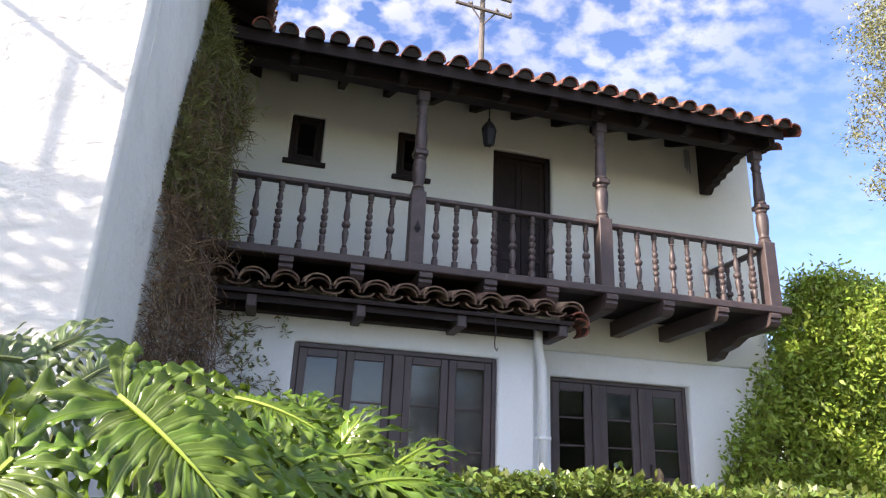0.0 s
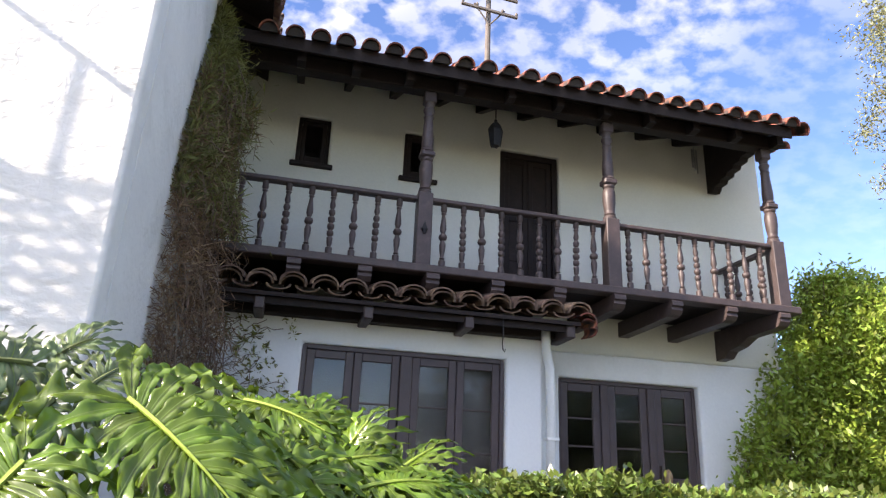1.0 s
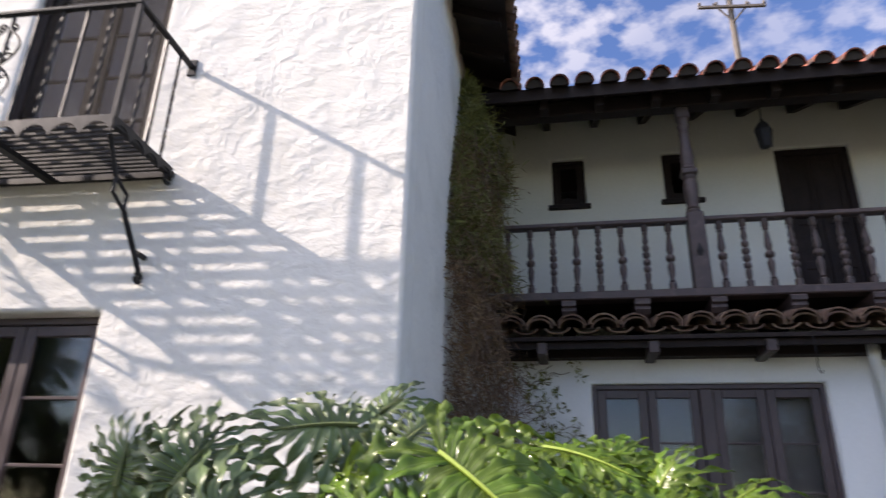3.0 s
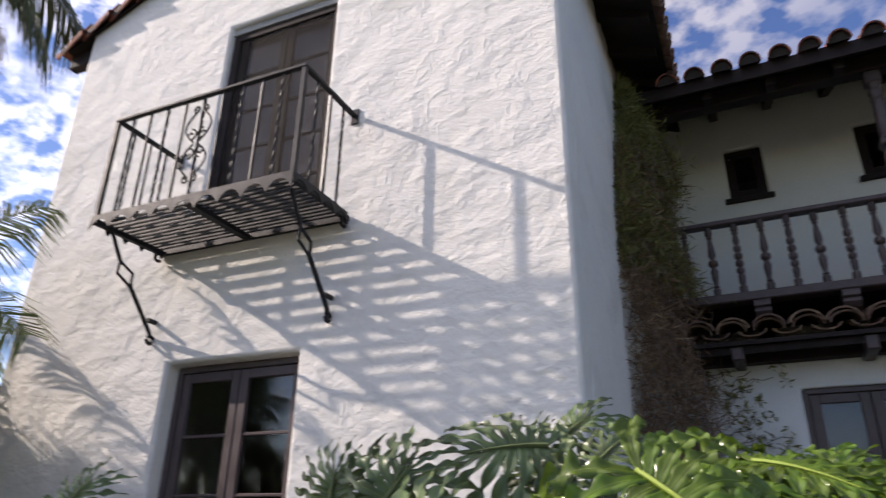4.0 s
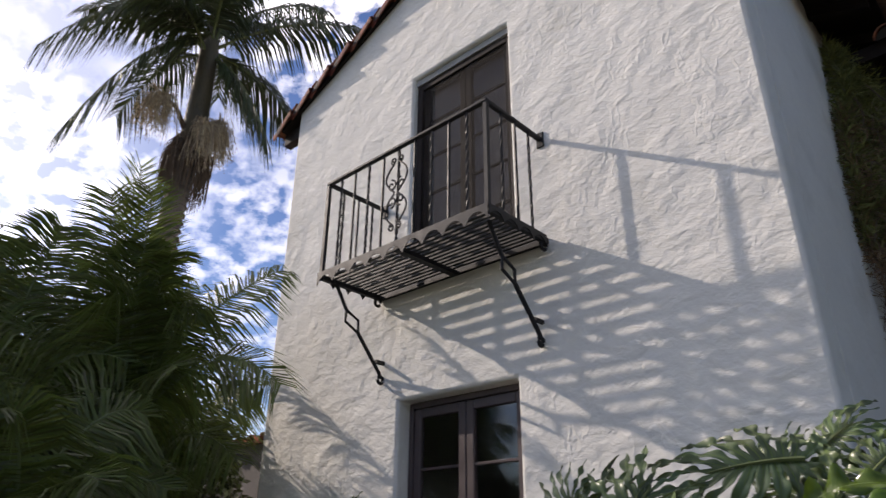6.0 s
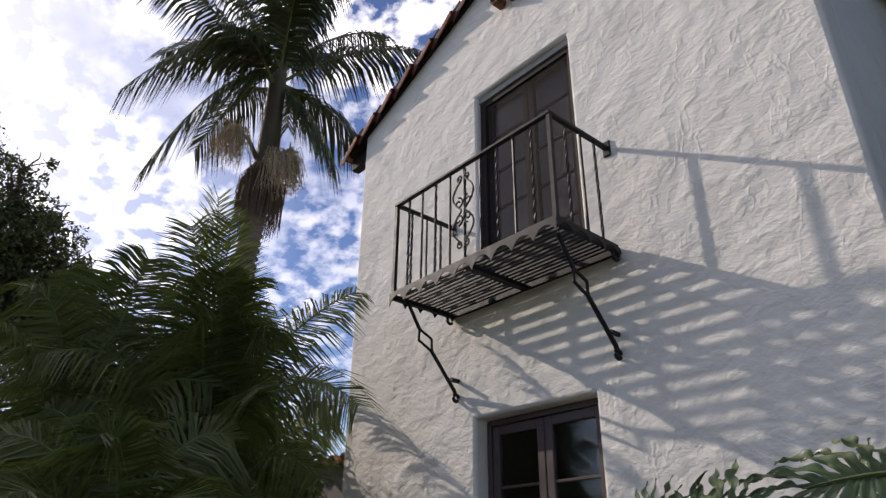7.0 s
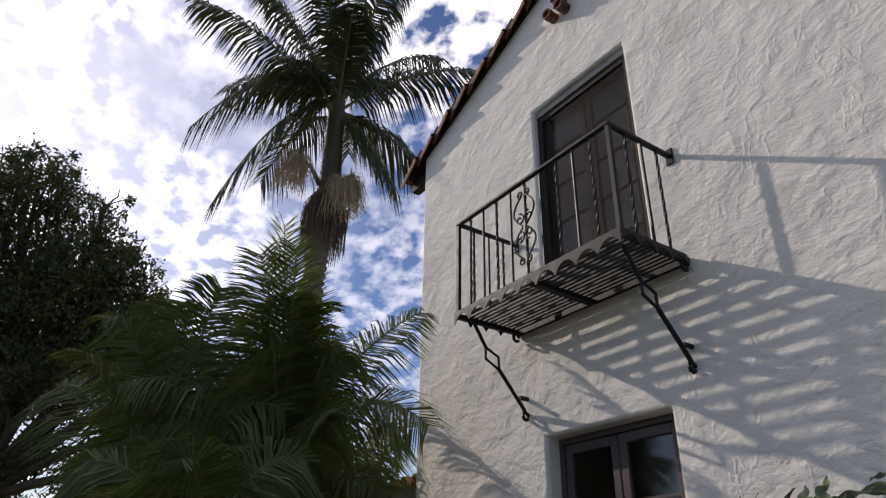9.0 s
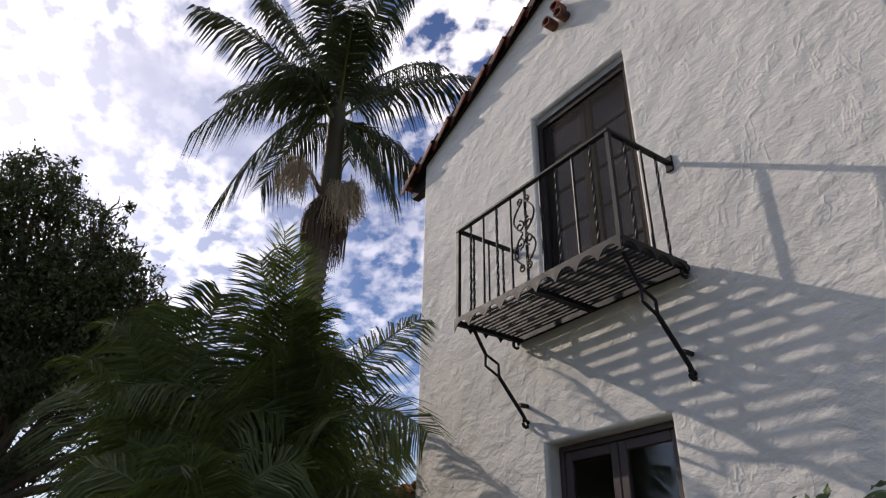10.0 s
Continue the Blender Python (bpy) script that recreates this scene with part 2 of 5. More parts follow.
def tube(bm, pts, r, sides=6, twist=0.0, caps=True, squash=1.0):
    """A bar along pts; r is a number or one radius for each point."""
    pts = [Vector(p) for p in pts]
    rs = [r] * len(pts) if not hasattr(r, "__len__") else r
    up = Vector((0.13, 0.31, 0.94))
    rings = []
    for i, p in enumerate(pts):
        d = (pts[min(i + 1, len(pts) - 1)] - pts[max(i - 1, 0)]).normalized()
        a = d.cross(up)
        if a.length < 0.15:
            a = d.cross(Vector((1, 0, 0)))
        a.normalize()
        b = d.cross(a)
        rings.append([bm.verts.new(p + (a * math.cos(t) + b * math.sin(t) * squash) * rs[i])
                      for t in (2 * math.pi * (k + 0.5) / sides + twist * i for k in range(sides))])
    for u, v in zip(rings, rings[1:]):
        for k in range(sides):
            bm.faces.new((u[k], u[(k + 1) % sides], v[(k + 1) % sides], v[k]))
    if caps:
        bm.faces.new(rings[0])
        bm.faces.new(rings[-1][::-1])
    return bm


def lathe(bm, profile, seg=12, at=(0, 0)):
    """profile: (z, radius) from the bottom up."""
    rings = [[bm.verts.new((at[0] + r * math.cos(2 * math.pi * k / seg), at[1] + r * math.sin(2 * math.pi * k / seg), z))
              for k in range(seg)] for z, r in profile]
    for u, v in zip(rings, rings[1:]):
        for k in range(seg):
            bm.faces.new((u[k], u[(k + 1) % seg], v[(k + 1) % seg], v[k]))
    bm.faces.new(rings[0][::-1])
    bm.faces.new(rings[-1])
    return bm


def extrude_x(bm, outline, x0, x1):
    """A closed outline of (y, z), drawn out from x0 to x1."""
    a = [bm.verts.new((x0, y, z)) for y, z in outline]
    b = [bm.verts.new((x1, y, z)) for y, z in outline]
    bm.faces.new(a)
    bm.faces.new(b[::-1])
    n = len(a)
    for k in range(n):
        bm.faces.new((a[k], b[k], b[(k + 1) % n], a[(k + 1) % n]))
    return bm


def wall(name, x0, x1, z0, z1, y0, y1, holes, material, m=None, top=None, label="", bev=0.03):
    """A wall from y0 (seen) to y1 with real openings (x0, x1, z0, z1); top(x): its upper edge."""
    xs = sorted({x0, x1, *(h[0] for h in holes), *(h[1] for h in holes), *((top[0],) if top else ())})
    zs = sorted({z0, z1, *(h[2] for h in holes), *(h[3] for h in holes)})
    bm = bmesh.new()
    grid = {}

    def vert(i, k, y):
        key = (i, k, y)
        if key not in grid:
            z = zs[k]
            if top and k == len(zs) - 1:
                z = top[1](xs[i])
            grid[key] = bm.verts.new((xs[i], y, z))
        return grid[key]

    def solid(i, k):
        if not (0 <= i < len(xs) - 1 and 0 <= k < len(zs) - 1):
            return False
        cx, cz = (xs[i] + xs[i + 1]) / 2, (zs[k] + zs[k + 1]) / 2
        return not any(h[0] < cx < h[1] and h[2] < cz < h[3] for h in holes)

    for i in range(len(xs) - 1):
        for k in range(len(zs) - 1):
            if not solid(i, k):
                continue
            for y in (y0, y1):
                bm.faces.new([vert(i, k, y), vert(i + 1, k, y), vert(i + 1, k + 1, y), vert(i, k + 1, y)])
            for (di, dk), (a, b) in (((-1, 0), ((i, k), (i, k + 1))), ((1, 0), ((i + 1, k), (i + 1, k + 1))),
                                     ((0, -1), ((i, k), (i + 1, k))), ((0, 1), ((i, k + 1), (i + 1, k + 1)))):
                if not solid(i + di, k + dk):
                    bm.faces.new([vert(*a, y0), vert(*b, y0), vert(*b, y1), vert(*a, y1)])
    ob = part(name, bm, material)
    if m:
        ob.matrix_basis = m
    tagged(ob, label or "white plastered house wall", "wall", kind="structure")
    mod = ob.modifiers.new("soft_edges", "BEVEL")
    mod.width, mod.segments, mod.limit_method, mod.angle_limit = bev, 3, "ANGLE", radians(40)
    mod.harden_normals = False
    for p in ob.data.polygons:
        p.use_smooth = True
    ob.data.set_sharp_from_angle(angle=radians(55))
    return ob


# ---- the main house: plan ----
Z = 1.6                     # eye height; levels below are given above the eye
D, BAY, FRONT = 7.84, 7.0, 6.7
FLOOR0, FLOOR1 = Z - 0.75, Z + 2.15
G = 3.8                     # gable face, in the wing's own axes
WING = pose(0, 0, 0, 0, 0, 1.98)

# ground
bm = bmesh.new()
box(bm, -400, 400, -400, 400, -0.5, 0.0)
tagged(part("ground", bm, SOIL), "brown garden soil with green patches", "ground", kind="structure")

# main house walls
upper_holes = [(-0.09, 0.32, Z + 3.70, Z + 4.37), (1.29, 1.68, Z + 3.70, Z + 4.37), (2.62, 3.46, FLOOR1, Z + 4.335)]
wall("wall_north", -1.6, 6.70, Z + 1.62, Z + 5.2, D, D + 0.3, upper_holes, UPPER_PLASTER, label="plaster wall behind the balcony, eave shade in its colour")
wall("wall_north_ground", 2.6, 6.70, 0, Z + 1.62, D + 0.004, D + 0.3, [(3.42, 5.38, Z - 0.06, Z + 1.30)], PLASTER,
     label="pale plaster ground floor wall below the balcony")
wall("wall_bay", -1.6, 2.86, 0, Z + 1.75, BAY, BAY + 0.25, [(0.23, 2.43, FLOOR0 - 0.02, Z + 1.30)], PLASTER,
     label="white plastered bay wall with french doors")
tagged(part("wall_bay_side", boxes((2.6, 2.86, BAY + 0.25, D, 0, Z + 1.75)), PLASTER), "white plastered side of the bay", "wall", kind="structure")
tagged(part("wall_east", boxes((6.4, 6.70, D + 0.3, 14, 0, Z + 5.2)), PLASTER), "white plastered end wall of the house", "wall", kind="structure")
tagged(part("wall_back", boxes((-6.4, 6.70, 14, 14.3, 0, Z + 5.2)), PLASTER), "white plastered back wall of the house", "wall", kind="structure")
tagged(part("floor_upper", boxes((-1.4, 6.4, D + 0.3, 14, FLOOR1 - 0.25, FLOOR1)), ROOM), "upper floor inside the house, dimness in its colour", "floor", kind="structure")
tagged(part("floor_lower", boxes((-1.4, 6.4, BAY + 0.25, 14, FLOOR0 - 0.25, FLOOR0)), ROOM), "ground floor inside the house, dimness in its colour", "floor", kind="structure")
tagged(part("partition", boxes((-1.4, 6.4, D + 2.6, D + 2.7, FLOOR0, Z + 5.2)), ROOM), "inner wall of the rooms, dimness in its colour", "wall", kind="structure")

# wing walls, in the wing's axes
WX0, WX1, WEAVE, WAPEX, WRIDGE = -5.98, -0.83, Z + 5.02, -3.40, Z + 6.06


def gable_top(x):
    t = 1 - abs(x - WAPEX) / (WX1 - WAPEX)
    return WEAVE + (WRIDGE - WEAVE) * t


gable_holes = [(-4.04, -2.82, Z - 0.75, Z + 1.185), (-3.97, -2.79, FLOOR1, Z + 4.44)]
wall("wall_gable", WX0, WX1, 0, WRIDGE, G, G + 0.34, gable_holes, STUCCO, WING, (WAPEX, gable_top),
     "rough trowelled white stucco gable wall", bev=0.05)
ob = tagged(part("wall_wing_east", boxes((WX1 - 0.3, WX1 + 0.003, G + 0.26, 9.0, 0, WEAVE)), STUCCO), "white stucco side wall of the wing", "wall", kind="structure")
ob.matrix_basis = WING
ob = tagged(part("wall_wing_west", boxes((WX0, WX0 + 0.3, G + 0.34, 14, 0, WEAVE)), STUCCO), "white stucco outer wall of the wing", "wall", kind="structure")
ob.matrix_basis = WING
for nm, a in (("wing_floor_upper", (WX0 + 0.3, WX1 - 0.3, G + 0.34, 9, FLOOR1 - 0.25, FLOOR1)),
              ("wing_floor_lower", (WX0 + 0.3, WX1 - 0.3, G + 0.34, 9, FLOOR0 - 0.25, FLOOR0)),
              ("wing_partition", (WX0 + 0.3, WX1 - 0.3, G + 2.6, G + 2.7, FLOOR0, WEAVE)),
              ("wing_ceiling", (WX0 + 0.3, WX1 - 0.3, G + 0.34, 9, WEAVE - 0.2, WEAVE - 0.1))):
    ob = tagged(part(nm, boxes(a), ROOM), "inner surface of the wing, dimness in its colour", "ceiling" if "ceil" in nm else "wall", kind="structure")
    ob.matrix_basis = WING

# ---- roofs ----


def tile_mesh(name, length, r0, r1, material, convex=True, thick=0.016, seg=8, spread=1.0, rise=1.0):
    """A barrel tile that runs along +y and rises to nothing: origin at its lower end."""
    bm = bmesh.new()
    ring = []
    for y, r in ((0, r0), (length, r1)):
        for rr in (r, r - thick):
            row = []
            for k in range(seg + 1):
                a = math.pi * k / seg
                z = math.sin(a) * rr
                row.append(bm.verts.new((math.cos(a) * rr * spread, y, z * rise if convex else (r - z) * rise)))
            ring.append(row)
    o0, i0, o1, i1 = ring
    for k in range(seg):
        bm.faces.new((o0[k], o0[k + 1], o1[k + 1], o1[k]))
        bm.faces.new((i0[k], i1[k], i1[k + 1], i0[k + 1]))
        bm.faces.new((o0[k], i0[k], i0[k + 1], o0[k + 1]))
        bm.faces.new((o1[k], o1[k + 1], i1[k + 1], i1[k]))
    for k in (0, seg):
        bm.faces.new((o0[k], o1[k], i1[k], i0[k]))
    bmesh.ops.recalc_face_normals(bm, faces=bm.faces)
    me = bpy.data.meshes.new(name)
    bm.to_mesh(me)
    bm.free()
    me.polygons.foreach_set("use_smooth", [True] * len(me.polygons))
    me.set_sharp_from_angle(angle=radians(50))
    me.materials.append(material)
    return me


rng = random.Random(7)


def plug_mesh(name, r, material, spread=1.0):
    bm = bmesh.new()
    rows = [[bm.verts.new((math.cos(a) * r * spread, y, math.sin(a) * r - 0.01)) for a in (math.pi * k / 8 for k in range(9))] for y in (0.0, 0.06)]
    bm.faces.new(rows[0])
    bm.faces.new(rows[1][::-1])
    for k in range(9):
        bm.faces.new((rows[0][k], rows[0][(k + 1) % 9], rows[1][(k + 1) % 9], rows[1][k]))
    bmesh.ops.recalc_face_normals(bm, faces=bm.faces)
    me = bpy.data.meshes.new(name)
    bm.to_mesh(me)
    bm.free()
    me.materials.append(material)
    return me


def lay_tiles(parent, cap, pan, base, n, step, rows, run, pitch, skip=None, tuck=0.12, plug=None):
    """Courses of cap and pan tiles: base is the pose of the eave's left end, x along the eave, y up the slope."""
    slope = base @ pose(0, 0, 0, pitch, 0, 0)
    for j in range(rows):
        for i in range(n):
            if skip and skip(i, j):
                continue
            for me, off, lift, nm in ((pan, 0.0, -0.015, "pan_tile"), (cap, 0.5, 0.07, "roof_tile")):
                ob = new(nm, me)
                ob.parent = parent
                ob.matrix_basis = slope @ pose((i + off) * step + rng.uniform(-0.012, 0.012), j * run + (tuck if nm == "pan_tile" and j == 0 else 0.0) + rng.uniform(-0.02, 0.02),
                                               lift + rng.uniform(0, 0.008), 2.2 + rng.uniform(-0.8, 0.8), rng.uniform(-2, 2), rng.uniform(-1.5, 1.5))
                if plug and j == 0 and nm == "roof_tile":
                    fill = new("mortar", plug)
                    fill.parent = parent
                    fill.matrix_basis = ob.matrix_basis @ pose(0, rng.uniform(0.02, 0.05), 0)


CAP = tile_mesh("roof_tile", 0.46, 0.108, 0.088, TILE)
PAN = tile_mesh("pan_tile", 0.46, 0.095, 0.11, TILE, convex=False)
PLUG = plug_mesh("mortar", 0.089, mat("dark_bedding_mortar", (0.05, 0.042, 0.038), 0.95, 0.2, 12, 0.5, 60))
OCAP = tile_mesh("old_roof_tile", 0.42, 0.105, 0.09, OLD_TILE, spread=1.3)
OPAN = tile_mesh("old_pan_tile", 0.42, 0.095, 0.105, OLD_TILE, convex=False, spread=1.3, rise=0.6)

EAVE_Y, EAVE_Z, PITCH = 6.33, Z + 4.40, 22.0
main_roof = thing("main_roof", pose(0, 0, 0), "low terracotta barrel tile roof with dark eaves", "roof", kind="structure")
tp = math.tan(radians(PITCH))
deck = bmesh.new()
for x0, x1, y0, y1 in ((-1.5, 6.02, EAVE_Y + 0.05, D + 0.02), (-1.5, 6.86, D + 0.02, 11.0)):
    extrude_x(deck, [(y0, EAVE_Z + (y0 - EAVE_Y) * tp - 0.06), (y1, EAVE_Z + (y1 - EAVE_Y) * tp - 0.06),
                     (y1, EAVE_Z + (y1 - EAVE_Y) * tp - 0.015), (y0, EAVE_Z + (y0 - EAVE_Y) * tp - 0.015)], x0, x1)
extrude_x(deck, [(11.0, EAVE_Z + (11 - EAVE_Y) * tp - 0.06), (14.6, EAVE_Z + 0.2), (11.0, EAVE_Z + (11 - EAVE_Y) * tp)], -1.5, 6.86)
part("roof_deck", deck, WOOD, main_roof, "dark boarded roof underside")
lay_tiles(main_roof, CAP, PAN, pose(-0.62, EAVE_Y - 0.08, EAVE_Z - 0.055), 25, 0.267, 4, 0.36, PITCH, tuck=0.24, plug=PLUG)
lay_tiles(main_roof, CAP, PAN, pose(6.05, D - 0.28, EAVE_Z + (D - 0.28 - EAVE_Y) * tp - 0.04), 4, 0.267, 5, 0.36, PITCH)
for j in range(4):
    ob = new("verge_tile", CAP)
    ob.parent = main_roof
    ob.matrix_basis = pose(6.09, EAVE_Y - 0.09, EAVE_Z - 0.02) @ pose(0, 0, 0, PITCH, 0, 0) @ pose(0, j * 0.36, 0, 2.5, 30, 0)
for k in range(12):
    x = -0.78 + k * 0.605
    part("rafter", extrude_x(bmesh.new(), [(EAVE_Y + 0.12, EAVE_Z - 0.15), (EAVE_Y + 0.12, EAVE_Z - 0.03), (D, EAVE_Z + (D - EAVE_Y) * tp - 0.063),
                                           (D, EAVE_Z + (D - EAVE_Y) * tp - 0.19), (EAVE_Y + 0.24, EAVE_Z - 0.16)], x, x + 0.09), WOOD, main_roof)
part("eave_beam", boxes((-1.1, 6.0, FRONT - 0.08, FRONT + 0.09, Z + 4.27, Z + 4.45), bev=0.012), WOOD, main_roof)
# Strip added to stand for the dark gap below the cap tiles.
part("eave_dark_filler", boxes((-1.1, 6.0, EAVE_Y + 0.0, EAVE_Y + 0.025, EAVE_Z - 0.10, EAVE_Z + 0.045)), WOOD, main_roof)
part("wall_plate", boxes((-1.1, 6.6, D - 0.10, D - 0.002, Z + 4.99, Z + 5.1)), WOOD, main_roof)
# stepped corbel that carries the end of the roof
cor = [(D, Z + 4.95), (FRONT + 0.05, Z + 4.60), (FRONT + 0.05, Z + 4.40)]
for k in range(6):
    y = FRONT + 0.22 + k * 0.15
    cor += [(y, Z + 4.40 - k * 0.045), (y + 0.03, Z + 4.40 - (k + 1) * 0.045)]
cor += [(D - 0.10, Z + 4.10), (D, Z + 4.13)]
part("corbel", extrude_x(bmesh.new(), cor, 5.80, 5.93), WOOD, main_roof)

# wing roof
WCAP = tile_mesh("roof_tile", 0.46, 0.108, 0.088, OLD_TILE)
WPAN = tile_mesh("pan_tile", 0.46, 0.095, 0.11, OLD_TILE, convex=False)
wing_roof = thing("wing_roof", WING, "gabled terracotta tile roof of the wing", "roof", kind="structure")
wp = math.degrees(math.atan2(WRIDGE - WEAVE, WX1 - WAPEX))
wt = math.tan(radians(wp))
deck = bmesh.new()
for s, edge in ((1, -0.27), (-1, -6.30)):
    x1 = edge
    za = WRIDGE + 0.03
    zb = WRIDGE + 0.03 - abs(x1 - WAPEX) * wt
    vs = [[deck.verts.new((x, y, z)) for x, z in ((WAPEX, za), (x1, zb), (x1, zb - 0.05), (WAPEX, za - 0.05))] for y in (G - 0.04, 14)]
    for k in range(4):
        deck.faces.new((vs[0][k], vs[0][(k + 1) % 4], vs[1][(k + 1) % 4], vs[1][k]))
    deck.faces.new(vs[0])
    deck.faces.new(vs[1][::-1])
part("roof_deck", deck, WOOD, wing_roof, "dark boarded roof underside")
for s in (1, -1):
    ext = 3.2 if s > 0 else 2.98
    edge_x = WAPEX + s * ext
    # courses run from the eave up to the ridge; the rake tiles lie along the gable
    for j in range(8):
        for i in range(5 if s < 0 else 14):
            for me, off, lift, nm in ((PAN if s < 0 else WPAN, 0.0, 0.0, "pan_tile"), (CAP if s < 0 else WCAP, 0.5, 0.05, "roof_tile")):
                if off == 0 and i > 0 and s < 0 and j > 2:
                    continue
                if s > 0 and j > 1 and i > 1:
                    continue
                ob = new(nm, me)
                ob.parent = wing_roof
                y = G + 0.06 + (i + off) * 0.267
                d = j * 0.37
                ob.matrix_basis = pose(edge_x - s * d, y, WRIDGE + 0.02 - (ext - d) * wt + lift, 0, 0, 90 * s) @ pose(0, 0, 0, wp + 2 + rng.uniform(-0.7, 0.7), rng.uniform(-2, 2), rng.uniform(-1.5, 1.5))
RAKE = tile_mesh("rake_tile", 0.46, 0.10, 0.085, TILE)
for sgn, ext in ((1, 3.0), (-1, 2.98)):
    for j in range(9):
        d = j * 0.36 - 0.05
        if d > ext:
            continue
        ob = new("rake_tile", RAKE)
        ob.parent = wing_roof
        ob.matrix_basis = pose(WAPEX + sgn * (ext - d), G + 0.03, WRIDGE - 0.005 - (ext - d) * wt, 0, 0, 90 * sgn) @ pose(0, 0, 0, wp + 2.5 + rng.uniform(-0.6, 0.6), -26 * sgn + rng.uniform(-2, 2), rng.uniform(-1, 1))
for k in range(16):
    y = G + 0.5 + k * 0.6
    bm = bmesh.new()
    vs = [[bm.verts.new((x, yy, z)) for x, z in ((WX1 - 0.1, WEAVE + 0.02), (-0.33, WEAVE + 0.02 - (-0.33 - WX1 + 0.1) * wt),
                                                 (-0.33, WEAVE - 0.09 - (-0.33 - WX1 + 0.1) * wt), (WX1 - 0.1, WEAVE - 0.1))] for yy in (y, y + 0.09)]
    for q in range(4):
        bm.faces.new((vs[0][q], vs[0][(q + 1) % 4], vs[1][(q + 1) % 4], vs[1][q]))
    bm.faces.new(vs[0])
    bm.faces.new(vs[1][::-1])
    part("rafter", bm, WOOD, wing_roof)
bm = boxes((-6.36, -5.98, G + 0.05, G + 0.16, WEAVE - 0.30, WEAVE - 0.12), bev=0.01)
part("rafter_tail", bm, WOOD, wing_roof)

# ---- balcony of the main house ----
balcony = thing("balcony", pose(0, 0, 0), "dark wooden balcony with turned balusters and posts", "balcony")
part("deck", boxes((-1.05, 5.98, FRONT, D, FLOOR1 - 0.045, FLOOR1)), WOOD, balcony)
part("front_beam", boxes((-1.05, 6.02, FRONT - 0.12, FRONT + 0.06, FLOOR1 - 0.085, FLOOR1 + 0.004), bev=0.012), BALUSTER, balcony)


def joist(x, drop=0.0):
    y0 = FRONT - 0.14
    o = [(D, FLOOR1 - 0.09), (y0 + 0.02, FLOOR1 - 0.09), (y0, FLOOR1 - 0.11), (y0, FLOOR1 - 0.15), (y0 + 0.03, FLOOR1 - 0.165), (y0 + 0.02, FLOOR1 - 0.20),
         (y0 + 0.06, FLOOR1 - 0.245), (y0 + 0.12, FLOOR1 - 0.265)]
    if drop:
        o += [(y0 + 0.6, FLOOR1 - 0.28), (y0 + 0.8, FLOOR1 - 0.36), (y0 + 1.0, FLOOR1 - 0.39), (y0 + 1.1, FLOOR1 - 0.47), (D, FLOOR1 - 0.48)]
    else:
        o += [(D, FLOOR1 - 0.285)]
    # The lighter copy of the brown paint makes the joist ends look lit.
    part("joist", extrude_x(bmesh.new(), o, x - 0.07, x + 0.07), BALUSTER, balcony)


for k in range(9):
    joist(5.76 - k * 0.715, 1.0 if k == 0 else 0.0)

POST_X = (-0.88, 1.36, 3.60, 5.84)
for x in POST_X:
    post = part("post", boxes((x - 0.083, x + 0.083, FRONT - 0.083, FRONT + 0.083, FLOOR1, FLOOR1 + 0.84), bev=0.008), BALUSTER, balcony)
    prof = [(0.84, 0.075), (0.87, 0.078), (0.885, 0.06), (0.905, 0.07), (0.925, 0.058), (0.96, 0.062), (1.05, 0.074), (1.16, 0.077), (1.22, 0.07), (1.235, 0.058),
            (1.255, 0.072), (1.275, 0.072), (1.28, 0.068), (1.36, 0.068), (1.365, 0.074), (1.385, 0.074), (1.40, 0.06), (1.42, 0.066), (1.50, 0.07), (1.64, 0.060), (1.78, 0.052),
            (1.80, 0.062), (1.82, 0.05), (1.86, 0.055), (1.88, 0.066), (1.905, 0.066), (1.92, 0.05), (1.96, 0.056), (1.98, 0.066)]
    sh = part("shaft", lathe(bmesh.new(), [(FLOOR1 + z, r) for z, r in prof], 16, (x, FRONT)), BALUSTER, post, smooth=True)
    sh.data.set_sharp_from_angle(angle=radians(45))
    part("collar", boxes((x - 0.082, x + 0.082, FRONT - 0.082, FRONT + 0.082, FLOOR1 + 1.285, FLOOR1 + 1.355), bev=0.015), BALUSTER, post)
    part("capital", boxes((x - 0.07, x + 0.07, FRONT - 0.07, FRONT + 0.07, FLOOR1 + 1.98, FLOOR1 + 2.115), bev=0.012), BALUSTER, post)

# rails: a bay of the balcony at a time, the left one sags a little
for a, b in zip(POST_X, POST_X[1:]):
    part("handrail", boxes((a + 0.083, b - 0.083, FRONT - 0.055, FRONT + 0.055, FLOOR1 + 0.745, FLOOR1 + 0.80), bev=0.014), BALUSTER, balcony)
part("handrail", boxes((5.79, 5.89, FRONT + 0.083, D, FLOOR1 + 0.745, FLOOR1 + 0.80), bev=0.014), BALUSTER, balcony)

PA = [(0, 0.030), (0.09, 0.030), (0.10, 0.018), (0.115, 0.026), (0.13, 0.018), (0.20, 0.026), (0.27, 0.030), (0.32, 0.020), (0.335, 0.033), (0.36, 0.038), (0.385, 0.033), (0.40, 0.019),
      (0.45, 0.030), (0.52, 0.026), (0.62, 0.017), (0.635, 0.026), (0.65, 0.018), (0.665, 0.028), (0.745, 0.028)]
